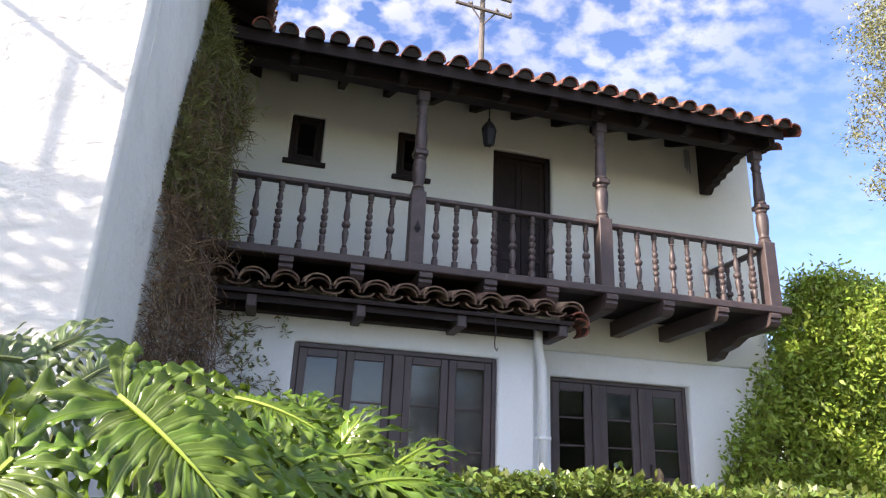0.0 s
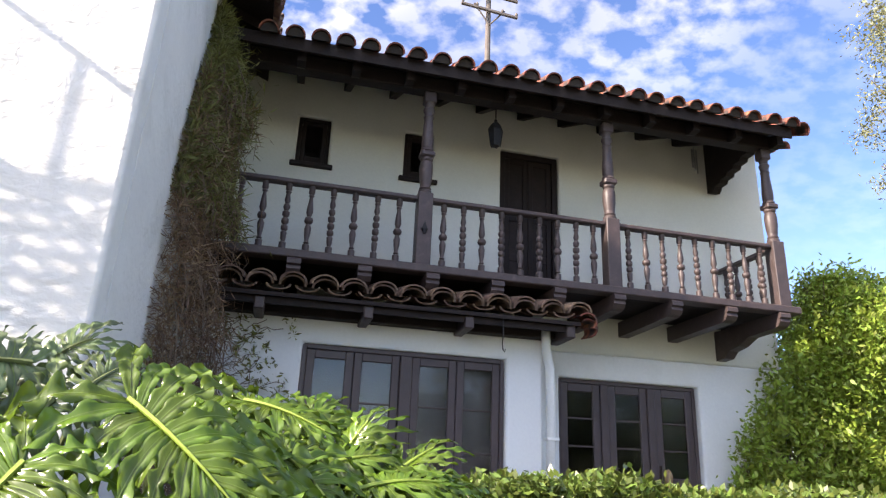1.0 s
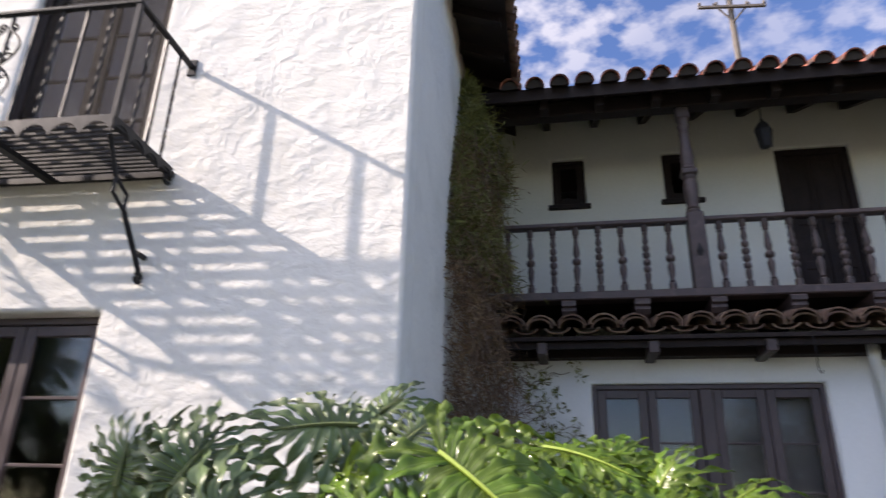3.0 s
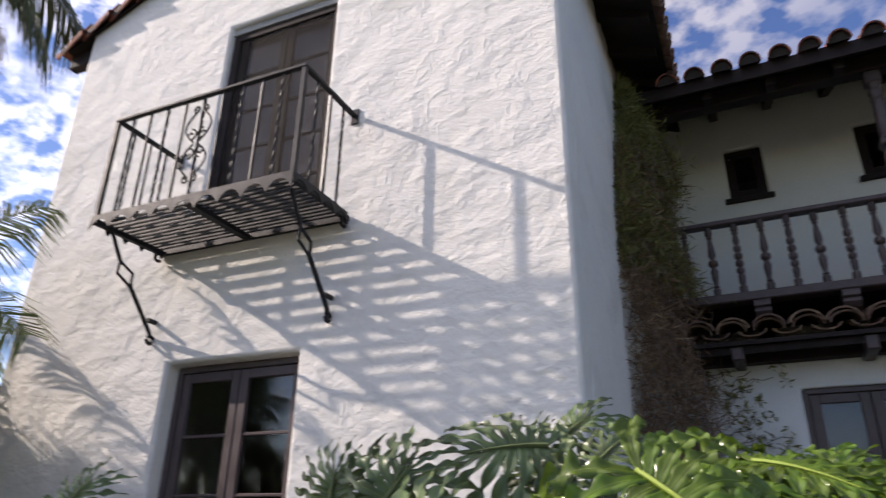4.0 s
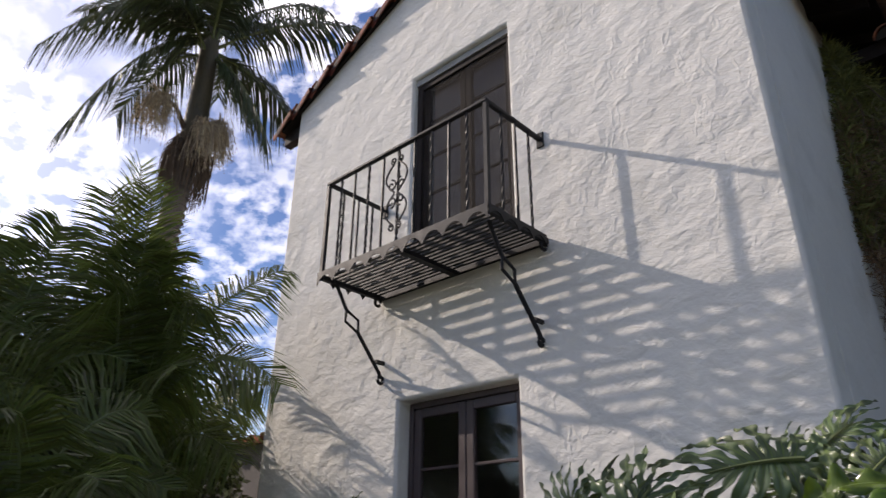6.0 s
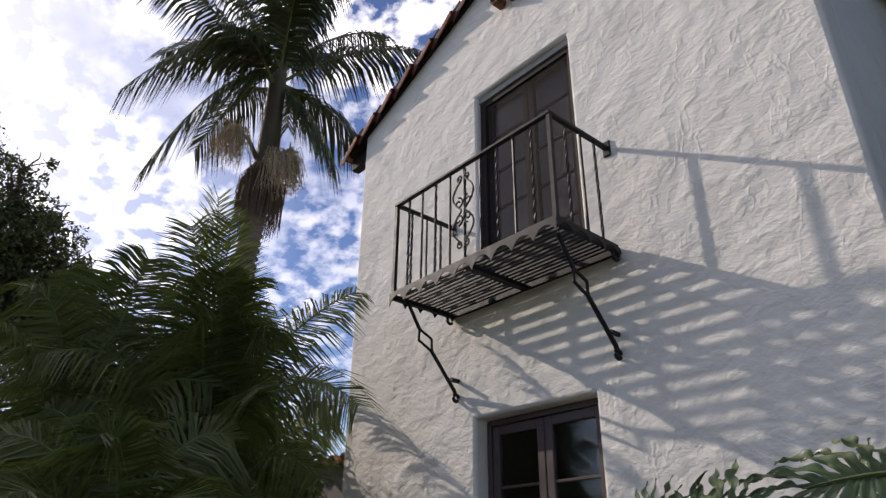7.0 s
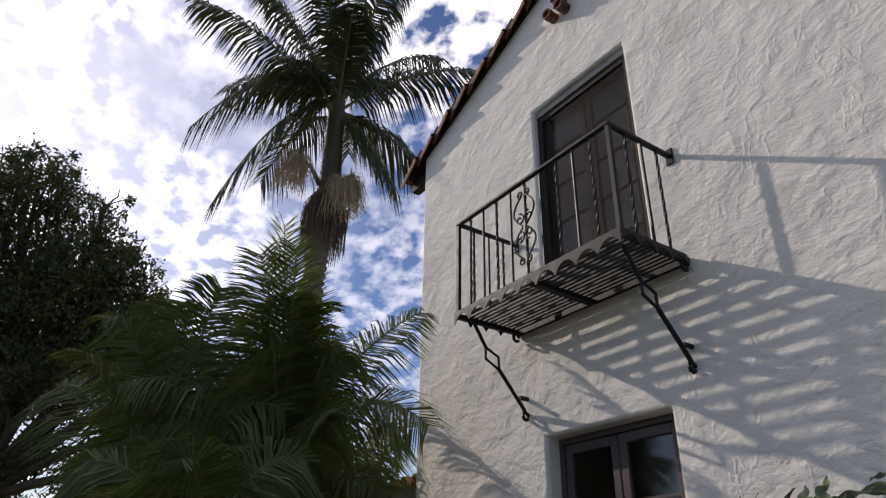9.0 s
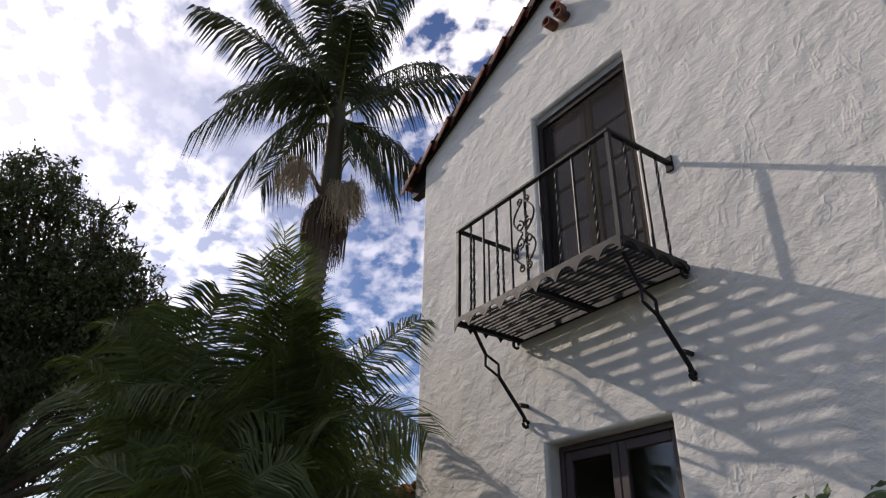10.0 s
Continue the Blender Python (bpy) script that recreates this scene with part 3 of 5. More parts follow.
PB = [(0, 0.030), (0.09, 0.030), (0.10, 0.017), (0.13, 0.024), (0.20, 0.028), (0.215, 0.018), (0.235, 0.030), (0.27, 0.030), (0.285, 0.018), (0.31, 0.031), (0.345, 0.031), (0.365, 0.018),
      (0.39, 0.031), (0.425, 0.031), (0.44, 0.018), (0.47, 0.029), (0.50, 0.029), (0.52, 0.018), (0.56, 0.027), (0.63, 0.019), (0.65, 0.027), (0.665, 0.018), (0.68, 0.028), (0.745, 0.028)]
bal = []
for prof in (PA, PB):
    o = part("baluster", lathe(bmesh.new(), [(z, 0.0165 + (r - 0.0165) * 1.5) for z, r in prof], 10), BALUSTER, balcony, smooth=True)
    o.data.set_sharp_from_angle(angle=radians(50))
    bal.append(o)
spots = [(a + (b - a) * (k + 1) / 10, FRONT) for a, b in zip(POST_X[1:], POST_X[2:]) for k in range(9)] + [(1.078 - 0.2348 * k, FRONT) for k in range(8)] + [(5.84, FRONT + 0.083 + 0.22 * k) for k in range(1, 5)]
for n, (x, y) in enumerate(spots):
    if n < 2:
        o = bal[n]
    else:
        o = new("baluster", bal[n % 2].data)
        o.parent = balcony
    o.matrix_basis = pose(x, y, FLOOR1 + 0.004, rng.uniform(-0.8, 0.8), rng.uniform(-0.8, 0.8), rng.uniform(0, 90))

# ---- tiled pent roof over the bay ----
pent = thing("pent_roof", pose(0, 0, 0), "short pent roof of old mossy barrel tiles on dark beams", "roof", kind="structure")
lay_tiles(pent, OCAP, OPAN, pose(-0.69, 6.46, Z + 1.70), 13, 0.30, 2, 0.30, 13, tuck=0.07)
for k in range(13):
    ob = new("under_tile", OCAP)
    ob.parent = pent
    ob.matrix_basis = pose(-0.69 + (k + 0.5) * 0.30 + rng.uniform(-0.02, 0.02), 6.49 + rng.uniform(-0.015, 0.02), Z + 1.745, 15 + rng.uniform(-1.5, 1.5), rng.uniform(-3, 3), rng.uniform(-3, 3))
part("deck", extrude_x(bmesh.new(), [(6.50, Z + 1.67), (7.2, Z + 1.83), (7.2, Z + 1.79), (6.50, Z + 1.63)], -1.0, 3.10), WOOD, pent)
part("upper_beam", boxes((-1.0, 3.0, 6.62, 6.72, Z + 1.60, Z + 1.66)), WOOD, pent)
part("wall_beam", boxes((-1.0, 3.0, BAY - 0.16, BAY, Z + 1.54, Z + 1.72), bev=0.01), WOOD, pent)
part("fascia", boxes((-1.0, 3.05, 6.56, 6.60, Z + 1.565, Z + 1.63)), WOOD, pent)
for x in (-0.24, 0.82, 1.87, 3.0):
    part("bracket", boxes((x - 0.05, x + 0.05, 6.53, BAY, Z + 1.50, Z + 1.63), bev=0.012), BALUSTER, pent)

# two tiles turned down over the right end of the pent roof
for k, (dx, roll) in enumerate(((0.0, 38), (0.03, 62))):
    ob = new("verge_tile", CAP)
    ob.parent = pent
    ob.matrix_basis = pose(3.15 + dx, 6.44 + 0.06 * k, Z + 1.665 - 0.05 * k, 13, roll, 0)

# dark arrow-shaped iron plate on a balcony post
bm = bmesh.new()
out = [(-0.035, 0.0), (0.0, 0.10), (0.035, 0.0), (0.012, 0.012), (0.012, -0.05), (-0.012, -0.05), (-0.012, 0.012)]
va = [bm.verts.new((1.36 + x, FRONT - 0.083, FLOOR1 + 0.40 + z)) for x, z in out]
vb = [bm.verts.new((1.36 + x, FRONT - 0.092, FLOOR1 + 0.40 + z)) for x, z in out]
bm.faces.new(va[::-1])
bm.faces.new(vb)
for k in range(7):
    bm.faces.new((va[k], va[(k + 1) % 7], vb[(k + 1) % 7], vb[k]))
bmesh.ops.triangulate(bm, faces=[f for f in bm.faces if len(f.verts) > 4])
part("post_plate", bm, IRON, balcony, "small dark arrow-shaped iron plate")

# ---- windows and doors ----


def casement(name, m, x0, x1, z0, z1, y, groups, rows, label, depth=0.06, backing=None, post=0.07, stile=0.06, muntin=0.022, sill=False, kind="window", paint=None):
    """A framed opening. groups: leaves in each bay between posts; rows: panes one above the other in a leaf."""
    t = thing(name, m, label, kind, kind="structure")
    fr = 0.05
    paint = paint or FRAME
    part("window_frame", boxes((x0 + 0.002, x0 + fr, y, y + depth + 0.03, z0, z1 - 0.002), (x1 - fr, x1 - 0.002, y, y + depth + 0.03, z0, z1 - 0.002),
                               (x0 + fr, x1 - fr, y, y + depth + 0.03, z1 - fr, z1 - 0.002), (x0 + fr, x1 - fr, y, y + depth + 0.03, z0, z0 + fr), bev=0.006), paint, t)
    if sill:
        part("window_sill", boxes((x0 - 0.06, x1 + 0.06, D - 0.06, y + 0.02, z0 - 0.05, z0 + 0.005), bev=0.008), WOOD, t)
    inner = x1 - x0 - 2 * fr - post * (len(groups) - 1)
    w = inner / sum(groups)
    x = x0 + fr
    for g, n in enumerate(groups):
        if g:
            part("mullion", boxes((x, x + post, y - 0.012, y + depth + 0.02, z0 + fr, z1 - fr), bev=0.01), paint, t)
            x += post
        for _ in range(n):
            a, b, c, d = x + 0.003, x + w - 0.003, z0 + fr + 0.003, z1 - fr - 0.003
            leaf = part("leaf", boxes((a, a + stile, y + 0.012, y + depth, c, d), (b - stile, b, y + 0.012, y + depth, c, d),
                                      (a + stile, b - stile, y + 0.012, y + depth, d - stile, d), (a + stile, b - stile, y + 0.012, y + depth, c, c + stile * 1.6), bev=0.007), paint, t)
            h = (d - c - stile * 2.6 - muntin * (rows - 1)) / rows
            for r in range(rows):
                zz = c + stile * 1.6 + r * (h + muntin)
                pane = part("pane", boxes((a + stile, b - stile, y + 0.034, y + 0.038, zz, zz + h)), GLASS, leaf)
                pane.visible_shadow = False
                if r < rows - 1:
                    part("glazing_bar", boxes((a + stile, b - stile, y + 0.02, y + 0.05, zz + h, zz + h + muntin), bev=0.004), paint, leaf)
            x += w
    # An added sheet behind the glass sets the tone of the panes.
    if backing:
        part("pane_backing", boxes((x0 + fr, x1 - fr, y + depth + 0.10, y + depth + 0.105, z0 + 0.03, z1 - 0.03)), backing, t, "plain sheet behind the panes")
    return t


I = pose(0, 0, 0)
casement("window_1", I, 0.23, 2.43, FLOOR0 - 0.02, Z + 1.30, BAY + 0.05, (2, 2), 4, "brown wooden french doors, small panes backed with grey for reflected sky", backing=PANE_GREY, post=0.13, stile=0.085, kind="french door")
w2 = casement("window_2", I, 3.42, 5.38, Z - 0.06, Z + 1.30, D + 0.09, (1, 1, 1), 3, "dark brown three-leaf casement window with small panes", post=0.11, stile=0.10)
lt = bmesh.new()
lathe(lt, [(0, 0.01), (0.02, 0.045), (0.16, 0.055), (0.22, 0.03), (0.24, 0.012)], 10)
stay = part("shutter_pull", lt, mat("tan_wood", (0.38, 0.25, 0.13), 0.6, 0.2, 10, 0.1), w2, "tan turned wooden pull", smooth=True)
stay.matrix_basis = pose(4.87, D + 0.02, Z + 0.02)
part("cleat", boxes((4.80, 4.82, D + 0.04, D + 0.09, Z + 0.01, Z + 0.30)), FRAME, w2)
casement("window_3", I, -0.09, 0.32, Z + 3.70, Z + 4.37, D + 0.05, (1,), 1, "small dark wooden window with a projecting sill", sill=True, stile=0.05, paint=WOOD)
casement("window_4", I, 1.29, 1.68, Z + 3.70, Z + 4.37, D + 0.05, (1,), 1, "small dark wooden window with a projecting sill", sill=True, stile=0.05, paint=WOOD)
casement("window_5", WING, -4.04, -2.82, Z - 0.75, Z + 1.185, G + 0.13, (2,), 4, "dark brown two-leaf casement in a deep stucco reveal", stile=0.075)
casement("door_2", WING, -3.97, -2.79, FLOOR1, Z + 4.44, G + 0.10, (2,), 5, "dark brown glazed double door to the iron balcony",
         backing=mat("brown_curtain", (0.32, 0.285, 0.26), 0.9, 0.1, 3, 0.1, 30), stile=0.07, kind="door", paint=WOOD)
screen = thing("screen_door", WING, "dark fine-mesh insect screen before the glazed door", "screen door", kind="structure")
part("screen_frame", boxes((-3.97 + 0.002, -3.90, G + 0.055, G + 0.085, FLOOR1 + 0.01, Z + 4.36), (-2.84, -2.79 - 0.002, G + 0.055, G + 0.085, FLOOR1 + 0.01, Z + 4.36), (-3.90, -2.84, G + 0.055, G + 0.085, Z + 4.30, Z + 4.36), (-3.90, -2.84, G + 0.055, G + 0.085, FLOOR1 + 0.01, FLOOR1 + 0.09), bev=0.005), WOOD, screen)
part("screen_mesh", boxes((-3.90, -2.84, G + 0.068, G + 0.070, FLOOR1 + 0.09, Z + 4.30)), SCREEN, screen, "dark woven screen cloth")
tagged(part("lintel_trim", boxes((-3.97, -2.79, G + 0.04, G + 0.10, Z + 4.37, Z + 4.438)), mat("grey_painted_strip", (0.32, 0.32, 0.31), 0.6, 0.1, 5, 0.05, 40)), "pale painted strip over the balcony door", "trim", kind="structure").matrix_basis = WING

door = thing("door_1", I, "dark brown panelled wooden double door on the balcony", "door", kind="structure")
part("door_frame", boxes((2.622, 2.70, D + 0.05, D + 0.16, FLOOR1, Z + 4.33), (3.38, 3.458, D + 0.05, D + 0.16, FLOOR1, Z + 4.33), (2.70, 3.38, D + 0.05, D + 0.16, Z + 4.25, Z + 4.33), bev=0.006), WOOD, door)
for a, b in ((2.703, 3.037), (3.043, 3.377)):
    leaf = part("leaf", boxes((a, b, D + 0.10, D + 0.13, FLOOR1 + 0.01, Z + 4.247)), WOOD, door)
    part("stile", boxes((a, a + 0.07, D + 0.08, D + 0.10, FLOOR1 + 0.01, Z + 4.247), (b - 0.07, b, D + 0.08, D + 0.10, FLOOR1 + 0.01, Z + 4.247), bev=0.006), WOOD, leaf)
    for z in (0.01, 0.62, 1.18, 2.02):
        part("rail", boxes((a + 0.07, b - 0.07, D + 0.082, D + 0.10, FLOOR1 + z, FLOOR1 + z + 0.10), bev=0.006), WOOD, leaf)

# ---- iron balcony on the gable ----
iron = thing("iron_balcony", WING, "black wrought iron balcony with twisted bars and a slatted floor", "balcony")
BX0, BX1, BY, BZ, RZ = -4.30, -2.50, 3.116, Z + 2.17, Z + 3.06
for a in ((BX0 - 0.02, BX1 + 0.02, BY - 0.022, BY + 0.022, RZ - 0.03, RZ), (BX0 - 0.02, BX0 + 0.024, BY + 0.022, G - 0.01, RZ - 0.03, RZ), (BX1 - 0.024, BX1 + 0.02, BY + 0.022, G - 0.01, RZ - 0.03, RZ)):
    part("top_rail", boxes(a, bev=0.006), IRON, iron)
for x in (BX0, BX1):
    part("wall_plate", boxes((x - 0.035, x + 0.035, G - 0.014, G + 0.002, RZ - 0.09, RZ + 0.05), bev=0.006), IRON, iron)
    part("edge_bar", boxes((x - 0.02, x + 0.02, BY, G, BZ - 0.045, BZ), bev=0.004), IRON, iron)
    part("foot_scroll", tube(bmesh.new(), [(x, G - 0.05 + 0.035 * math.cos(k * 0.7), BZ - 0.07 + 0.035 * math.sin(k * 0.7)) for k in range(9)], 0.014, 6), IRON, iron)


def skirt(name, n, length, h, fn, th=0.006):
    """A plate whose lower edge is cut into n round arches with pointed drops between them."""
    bm = bmesh.new()
    per = 10
    rows = []
    for i in range(n * per + 1):
        u = length * i / (n * per)
        d = abs((i / per) % 1.0 - 0.5) * 2
        low = -h * (0.34 + 0.66 * d ** 2.4)
        rows.append([bm.verts.new(fn(u, v, t)) for v, t in ((0, 0), (low, 0), (low, th), (0, th))])
    for p, q in zip(rows, rows[1:]):
        for k in range(4):
            bm.faces.new((p[k], p[(k + 1) % 4], q[(k + 1) % 4], q[k]))
    bm.faces.new(rows[0])
    bm.faces.new(rows[-1][::-1])
    return part(name, bm, IRON, iron)


skirt("front_skirt", 9, BX1 - BX0 + 0.04, 0.125, lambda u, v, t: (BX0 - 0.02 + u, BY - 0.03 + t, BZ + 0.015 + v))
for x in (BX0 - 0.028, BX1 + 0.022):
    skirt("side_skirt", 4, G - BY - 0.02, 0.09, lambda u, v, t, x=x: (x + t, BY - 0.02 + u, BZ + 0.01 + v))
for k in range(13):
    y = BY + 0.045 + k * 0.0505
    part("floor_slat", boxes((BX0 + 0.02, BX1 - 0.02, y, y + 0.027, BZ - 0.014, BZ)), IRON, iron)
part("rear_bar", boxes((BX0 + 0.02, BX1 - 0.02, G - 0.035, G - 0.004, BZ - 0.05, BZ - 0.002), bev=0.004), IRON, iron)
part("cross_bar", boxes(((BX0 + BX1) / 2 - 0.03, (BX0 + BX1) / 2 + 0.03, BY, G - 0.035, BZ - 0.05, BZ - 0.014)), IRON, iron)


def twisted(bm, x, y, z0, z1, tw):
    n = 26 if tw else 2
    pts = [(x, y, z0 + (z1 - z0) * k / (n - 1)) for k in range(n)]
    return tube(bm, pts, 0.0125 if tw else 0.012, 4, twist=0.55 if tw else 0.0)


bars = [(BX0 + (BX1 - BX0) * k / 10, BY, k % 2 == 1) for k in range(11)]
bars += [(x, BY + 0.171 * k, k % 2 == 1) for x in (BX0, BX1) for k in range(1, 4)]
for x, y, tw in bars:
    corner = y == BY and x in (BX0, BX1)
    if corner:
        part("corner_post", boxes((x - 0.016, x + 0.016, y - 0.016, y + 0.016, BZ, RZ - 0.03)), IRON, iron)
    else:
        part("twisted_bar" if tw else "bar", twisted(bmesh.new(), x, y, BZ - 0.01, RZ - 0.028, tw), IRON, iron)


def spiral(cx, cz, r, a0, turns, y, sign=1, n=16):
    return [(cx + sign * r * (1 - 0.75 * k / n) * math.cos(a0 + turns * 2 * math.pi * k / n), y,
             cz + r * (1 - 0.75 * k / n) * math.sin(a0 + turns * 2 * math.pi * k / n)) for k in range(n + 1)]


ox, oy, oz = BX0 + (BX1 - BX0) * 0.5, BY - 0.02, (BZ + RZ) / 2
for s in (1, -1):
    for v in (1, -1):
        # a long side curve with a scroll at its end and one at the middle
        arc = [(ox + s * (0.02 + 0.10 * math.sin(math.pi * k / 10)), oy, oz + v * (0.005 + 0.28 * k / 10)) for k in range(11)]
        part("scroll", tube(bmesh.new(), arc, 0.008, 5), IRON, iron)
        part("scroll", tube(bmesh.new(), spiral(ox + s * 0.036, oz + v * 0.30, 0.034, -math.pi / 2 * v, 1.2 * v, oy, s), 0.008, 5), IRON, iron)
        part("scroll", tube(bmesh.new(), spiral(ox + s * 0.052, oz + v * 0.075, 0.052, math.pi / 2 * v, 1.2 * v, oy, s), 0.008, 5), IRON, iron)


def iron_bracket(x):
    b = part("bracket", tube(bmesh.new(), [(x, BY + 0.10, BZ - 0.04), (x, BY + 0.20, BZ - 0.20), (x, BY + 0.24, BZ - 0.26)], 0.017, 6), IRON, iron)
    p1, p2 = (x, BY + 0.24, BZ - 0.26), (x, BY + 0.38, BZ - 0.43)
    part("diamond_bar", tube(bmesh.new(), [p1, (x, BY + 0.235, BZ - 0.36), p2], 0.013, 6), IRON, b)
    part("diamond_bar", tube(bmesh.new(), [p1, (x, BY + 0.375, BZ - 0.32), p2], 0.013, 6), IRON, b)
    part("foot", tube(bmesh.new(), [p2, (x, G - 0.05, BZ - 0.72), (x, G - 0.03, BZ - 0.76)], 0.018, 6), IRON, b)
    part("scroll", tube(bmesh.new(), [(x, G - 0.03 + 0.03 * math.cos(k * 0.8), BZ - 0.78 + 0.03 * math.sin(k * 0.8)) for k in range(8)], 0.016, 6), IRON, b)
    part("pin", tube(bmesh.new(), [(x, G - 0.09, BZ - 0.63), (x, G + 0.01, BZ - 0.63)], 0.02, 6), IRON, b)


iron_bracket(BX0 + 0.06)
iron_bracket(BX1 - 0.08)

# ---- fixtures ----
vent = thing("clay_vent", WING, "three terracotta pipe vents set in the gable", "vent")
for dx, dz in ((0, 0), (0.13, 0.115), (0.17, -0.01)):
    o = part("clay_pipe", bmesh.new(), TILE, vent)
    bm = bmesh.new()
    c = Vector((-3.55 + dx, 0, Z + 5.40 + dz))
    rings = [[bm.verts.new((c.x + r * math.cos(a), y, c.z + r * math.sin(a))) for a in (2 * math.pi * k / 14 for k in range(14))]
             for y, r in ((G + 0.1, 0.055), (G - 0.13, 0.06), (G - 0.13, 0.045), (G + 0.1, 0.04))]
    for u, v in zip(rings, rings[1:]):
        for k in range(14):
            bm.faces.new((u[k], u[(k + 1) % 14], v[(k + 1) % 14], v[k]))
    bmesh.ops.recalc_face_normals(bm, faces=bm.faces)
    bm.to_mesh(o.data)
    bm.free()

lantern = thing("hanging_lantern", pose(2.26, 6.98, Z + 3.88), "black iron lantern hanging under the balcony roof", "lantern")
part("cage", lathe(bmesh.new(), [(0.0, 0.05), (0.03, 0.06), (0.20, 0.085), (0.21, 0.09)], 6), IRON, lantern)
part("cap", lathe(bmesh.new(), [(0.21, 0.10), (0.25, 0.085), (0.31, 0.045), (0.33, 0.02), (0.36, 0.02)], 6), IRON, lantern)
for k in range(6):
    a = 2 * math.pi * k / 6
    part("cage_bar", tube(bmesh.new(), [(0.062 * math.cos(a), 0.062 * math.sin(a), 0.0), (0.09 * math.cos(a), 0.09 * math.sin(a), 0.21)], 0.006, 5), IRON, lantern)
part("chain", tube(bmesh.new(), [(0, 0, 0.35), (0, 0, 0.75)], 0.008, 5), IRON, lantern)

chime = thing("wind_chime", pose(5.28, 7.35, Z + 4.22), "thin metal wind chime tubes under the eave", "wind chime")
STEEL = mat("dull_steel", (0.45, 0.46, 0.47), 0.35, 0.1, 10, 0, metal=0.9)
for dx, h in ((0, 0.32), (0.035, 0.36), (-0.03, 0.28)):
    part("chime_tube", tube(bmesh.new(), [(dx, 0, -h + 0.3), (dx, 0, 0.3)], 0.012, 6), STEEL, chime)
part("cord", tube(bmesh.new(), [(0, 0, 0.3), (0, 0, 0.5)], 0.004, 4), STEEL, chime)

pipe = thing("downpipe", pose(0, 0, 0), "white painted round downpipe with an offset neck", "pipe")
part("pipe", tube(bmesh.new(), [(2.83, BAY - 0.17, Z + 1.64), (2.83, BAY - 0.17, Z + 1.50), (2.84, BAY - 0.15, Z + 1.44), (2.90, BAY - 0.06, Z + 1.33), (2.92, BAY - 0.06, Z + 1.24),
                                (2.93, BAY - 0.06, 0)], 0.052, 12), PIPE, pipe, smooth=True)
part("pipe_strap", boxes((2.86, 3.0, BAY - 0.12, BAY, Z + 0.46, Z + 0.49)), PIPE, pipe)

wire = thing("hanging_wire", pose(2.22, 6.50, Z + 1.28), "bent rusty wire hanging from the pent roof", "wire")
part("wire", tube(bmesh.new(), [(0, 0, 0.40), (0.005, 0, 0.2), (-0.005, 0, 0.08), (0.0, 0, 0.03), (0.02, 0, 0.0), (0.03, 0, 0.03)], 0.006, 5), IRON, wire)

# tall pole behind the house
PX, PY = 5.5, 18.0
pole = thing("utility_pole", pose(PX, PY, 0), "weathered wooden utility pole with two cross arms", "utility pole")
part("shaft", tube(bmesh.new(), [(0, 0, 0), (0, 0, 18.6)], [0.13, 0.085], 10), POLE, pole)
for z, r in ((16.55, 2), (17.2, 2)):
    arm = part("cross_arm", boxes((-1.0, 1.0, -0.045, 0.045, -0.045, 0.045), bev=0.01), POLE, pole)
    arm.matrix_basis = pose(0, -0.16, z, 0, 3, r)
    for x in (-0.95, -0.45, 0.45, 0.95):
        ins = part("insulator", lathe(bmesh.new(), [(0.06, 0.03), (0.09, 0.05), (0.14, 0.05), (0.18, 0.03), (0.20, 0.02)], 8), POLE, arm)
        ins.matrix_basis = pose(x, 0, 0)
for s in (-1, 1):
    part("brace", tube(bmesh.new(), [(0, -0.12, 16.0), (s * 0.55, -0.14 - 0.2 * s * -0.3, 16.7)], 0.03, 5), POLE, pole)

# low garden wall beyond the wing; its dark grey holds the foliage's shade
gw = tagged(part("garden_wall", boxes((-16, -6.02, 4.75, 5.0, 0, Z + 1.30)), mat("stucco_with_foliage_shade", (0.17, 0.16, 0.16), 0.95, 0.12, 2, 0.3, 30)), "stucco garden wall beyond the wing, foliage shade in its colour", "wall", kind="structure")
gw.matrix_basis = WING
coping = thing("wall_coping", WING, "terracotta tile coping on the garden wall", "coping", kind="structure")
for k in range(26):
    ob = new("roof_tile", CAP)
    ob.parent = coping
    ob.matrix_basis = pose(-6.2 - k * 0.27, 4.62, Z + 1.30, 3, 0, rng.uniform(-3, 3))

# ---- planting ----
LEAF = mat("glossy_split_leaf", (0.105, 0.180, 0.020), 0.21, 0.2, 6, 0.12, 30, spec=0.5, each=0.22, translucent=0.28,
           tint=(0.15, 0.22, 0.025), tint_at=(0.58, 0.9), tint_scale=3)
GREY_LEAF = mat("grey_green_split_leaf", (0.115, 0.160, 0.065), 0.31, 0.2, 6, 0.15, 30, spec=0.5, each=0.25, translucent=0.15)
VEIN = mat("pale_leaf_vein", (0.30, 0.40, 0.06), 0.4, 0.1, 8, 0)
SIDE_VEIN = mat("green_leaf_vein", (0.16, 0.25, 0.035), 0.3, 0.1, 8, 0, translucent=0.2)
STALK = mat("green_leaf_stalk", (0.12, 0.15, 0.05), 0.5, 0.2, 8, 0.1)
HEDGE = mat("small_hedge_leaf", (0.125, 0.175, 0.035), 0.35, 0.15, 5, 0, each=0.45, translucent=0.25)
BUSH = mat("bright_shrub_leaf", (0.25, 0.34, 0.05), 0.4, 0.15, 5, 0, each=0.35, translucent=0.35)
OLIVE = mat("grey_green_tree_leaf", (0.22, 0.225, 0.11), 0.55, 0.15, 5, 0, each=0.4, translucent=0.25)
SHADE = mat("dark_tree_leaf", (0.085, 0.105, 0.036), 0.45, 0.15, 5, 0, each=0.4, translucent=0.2)
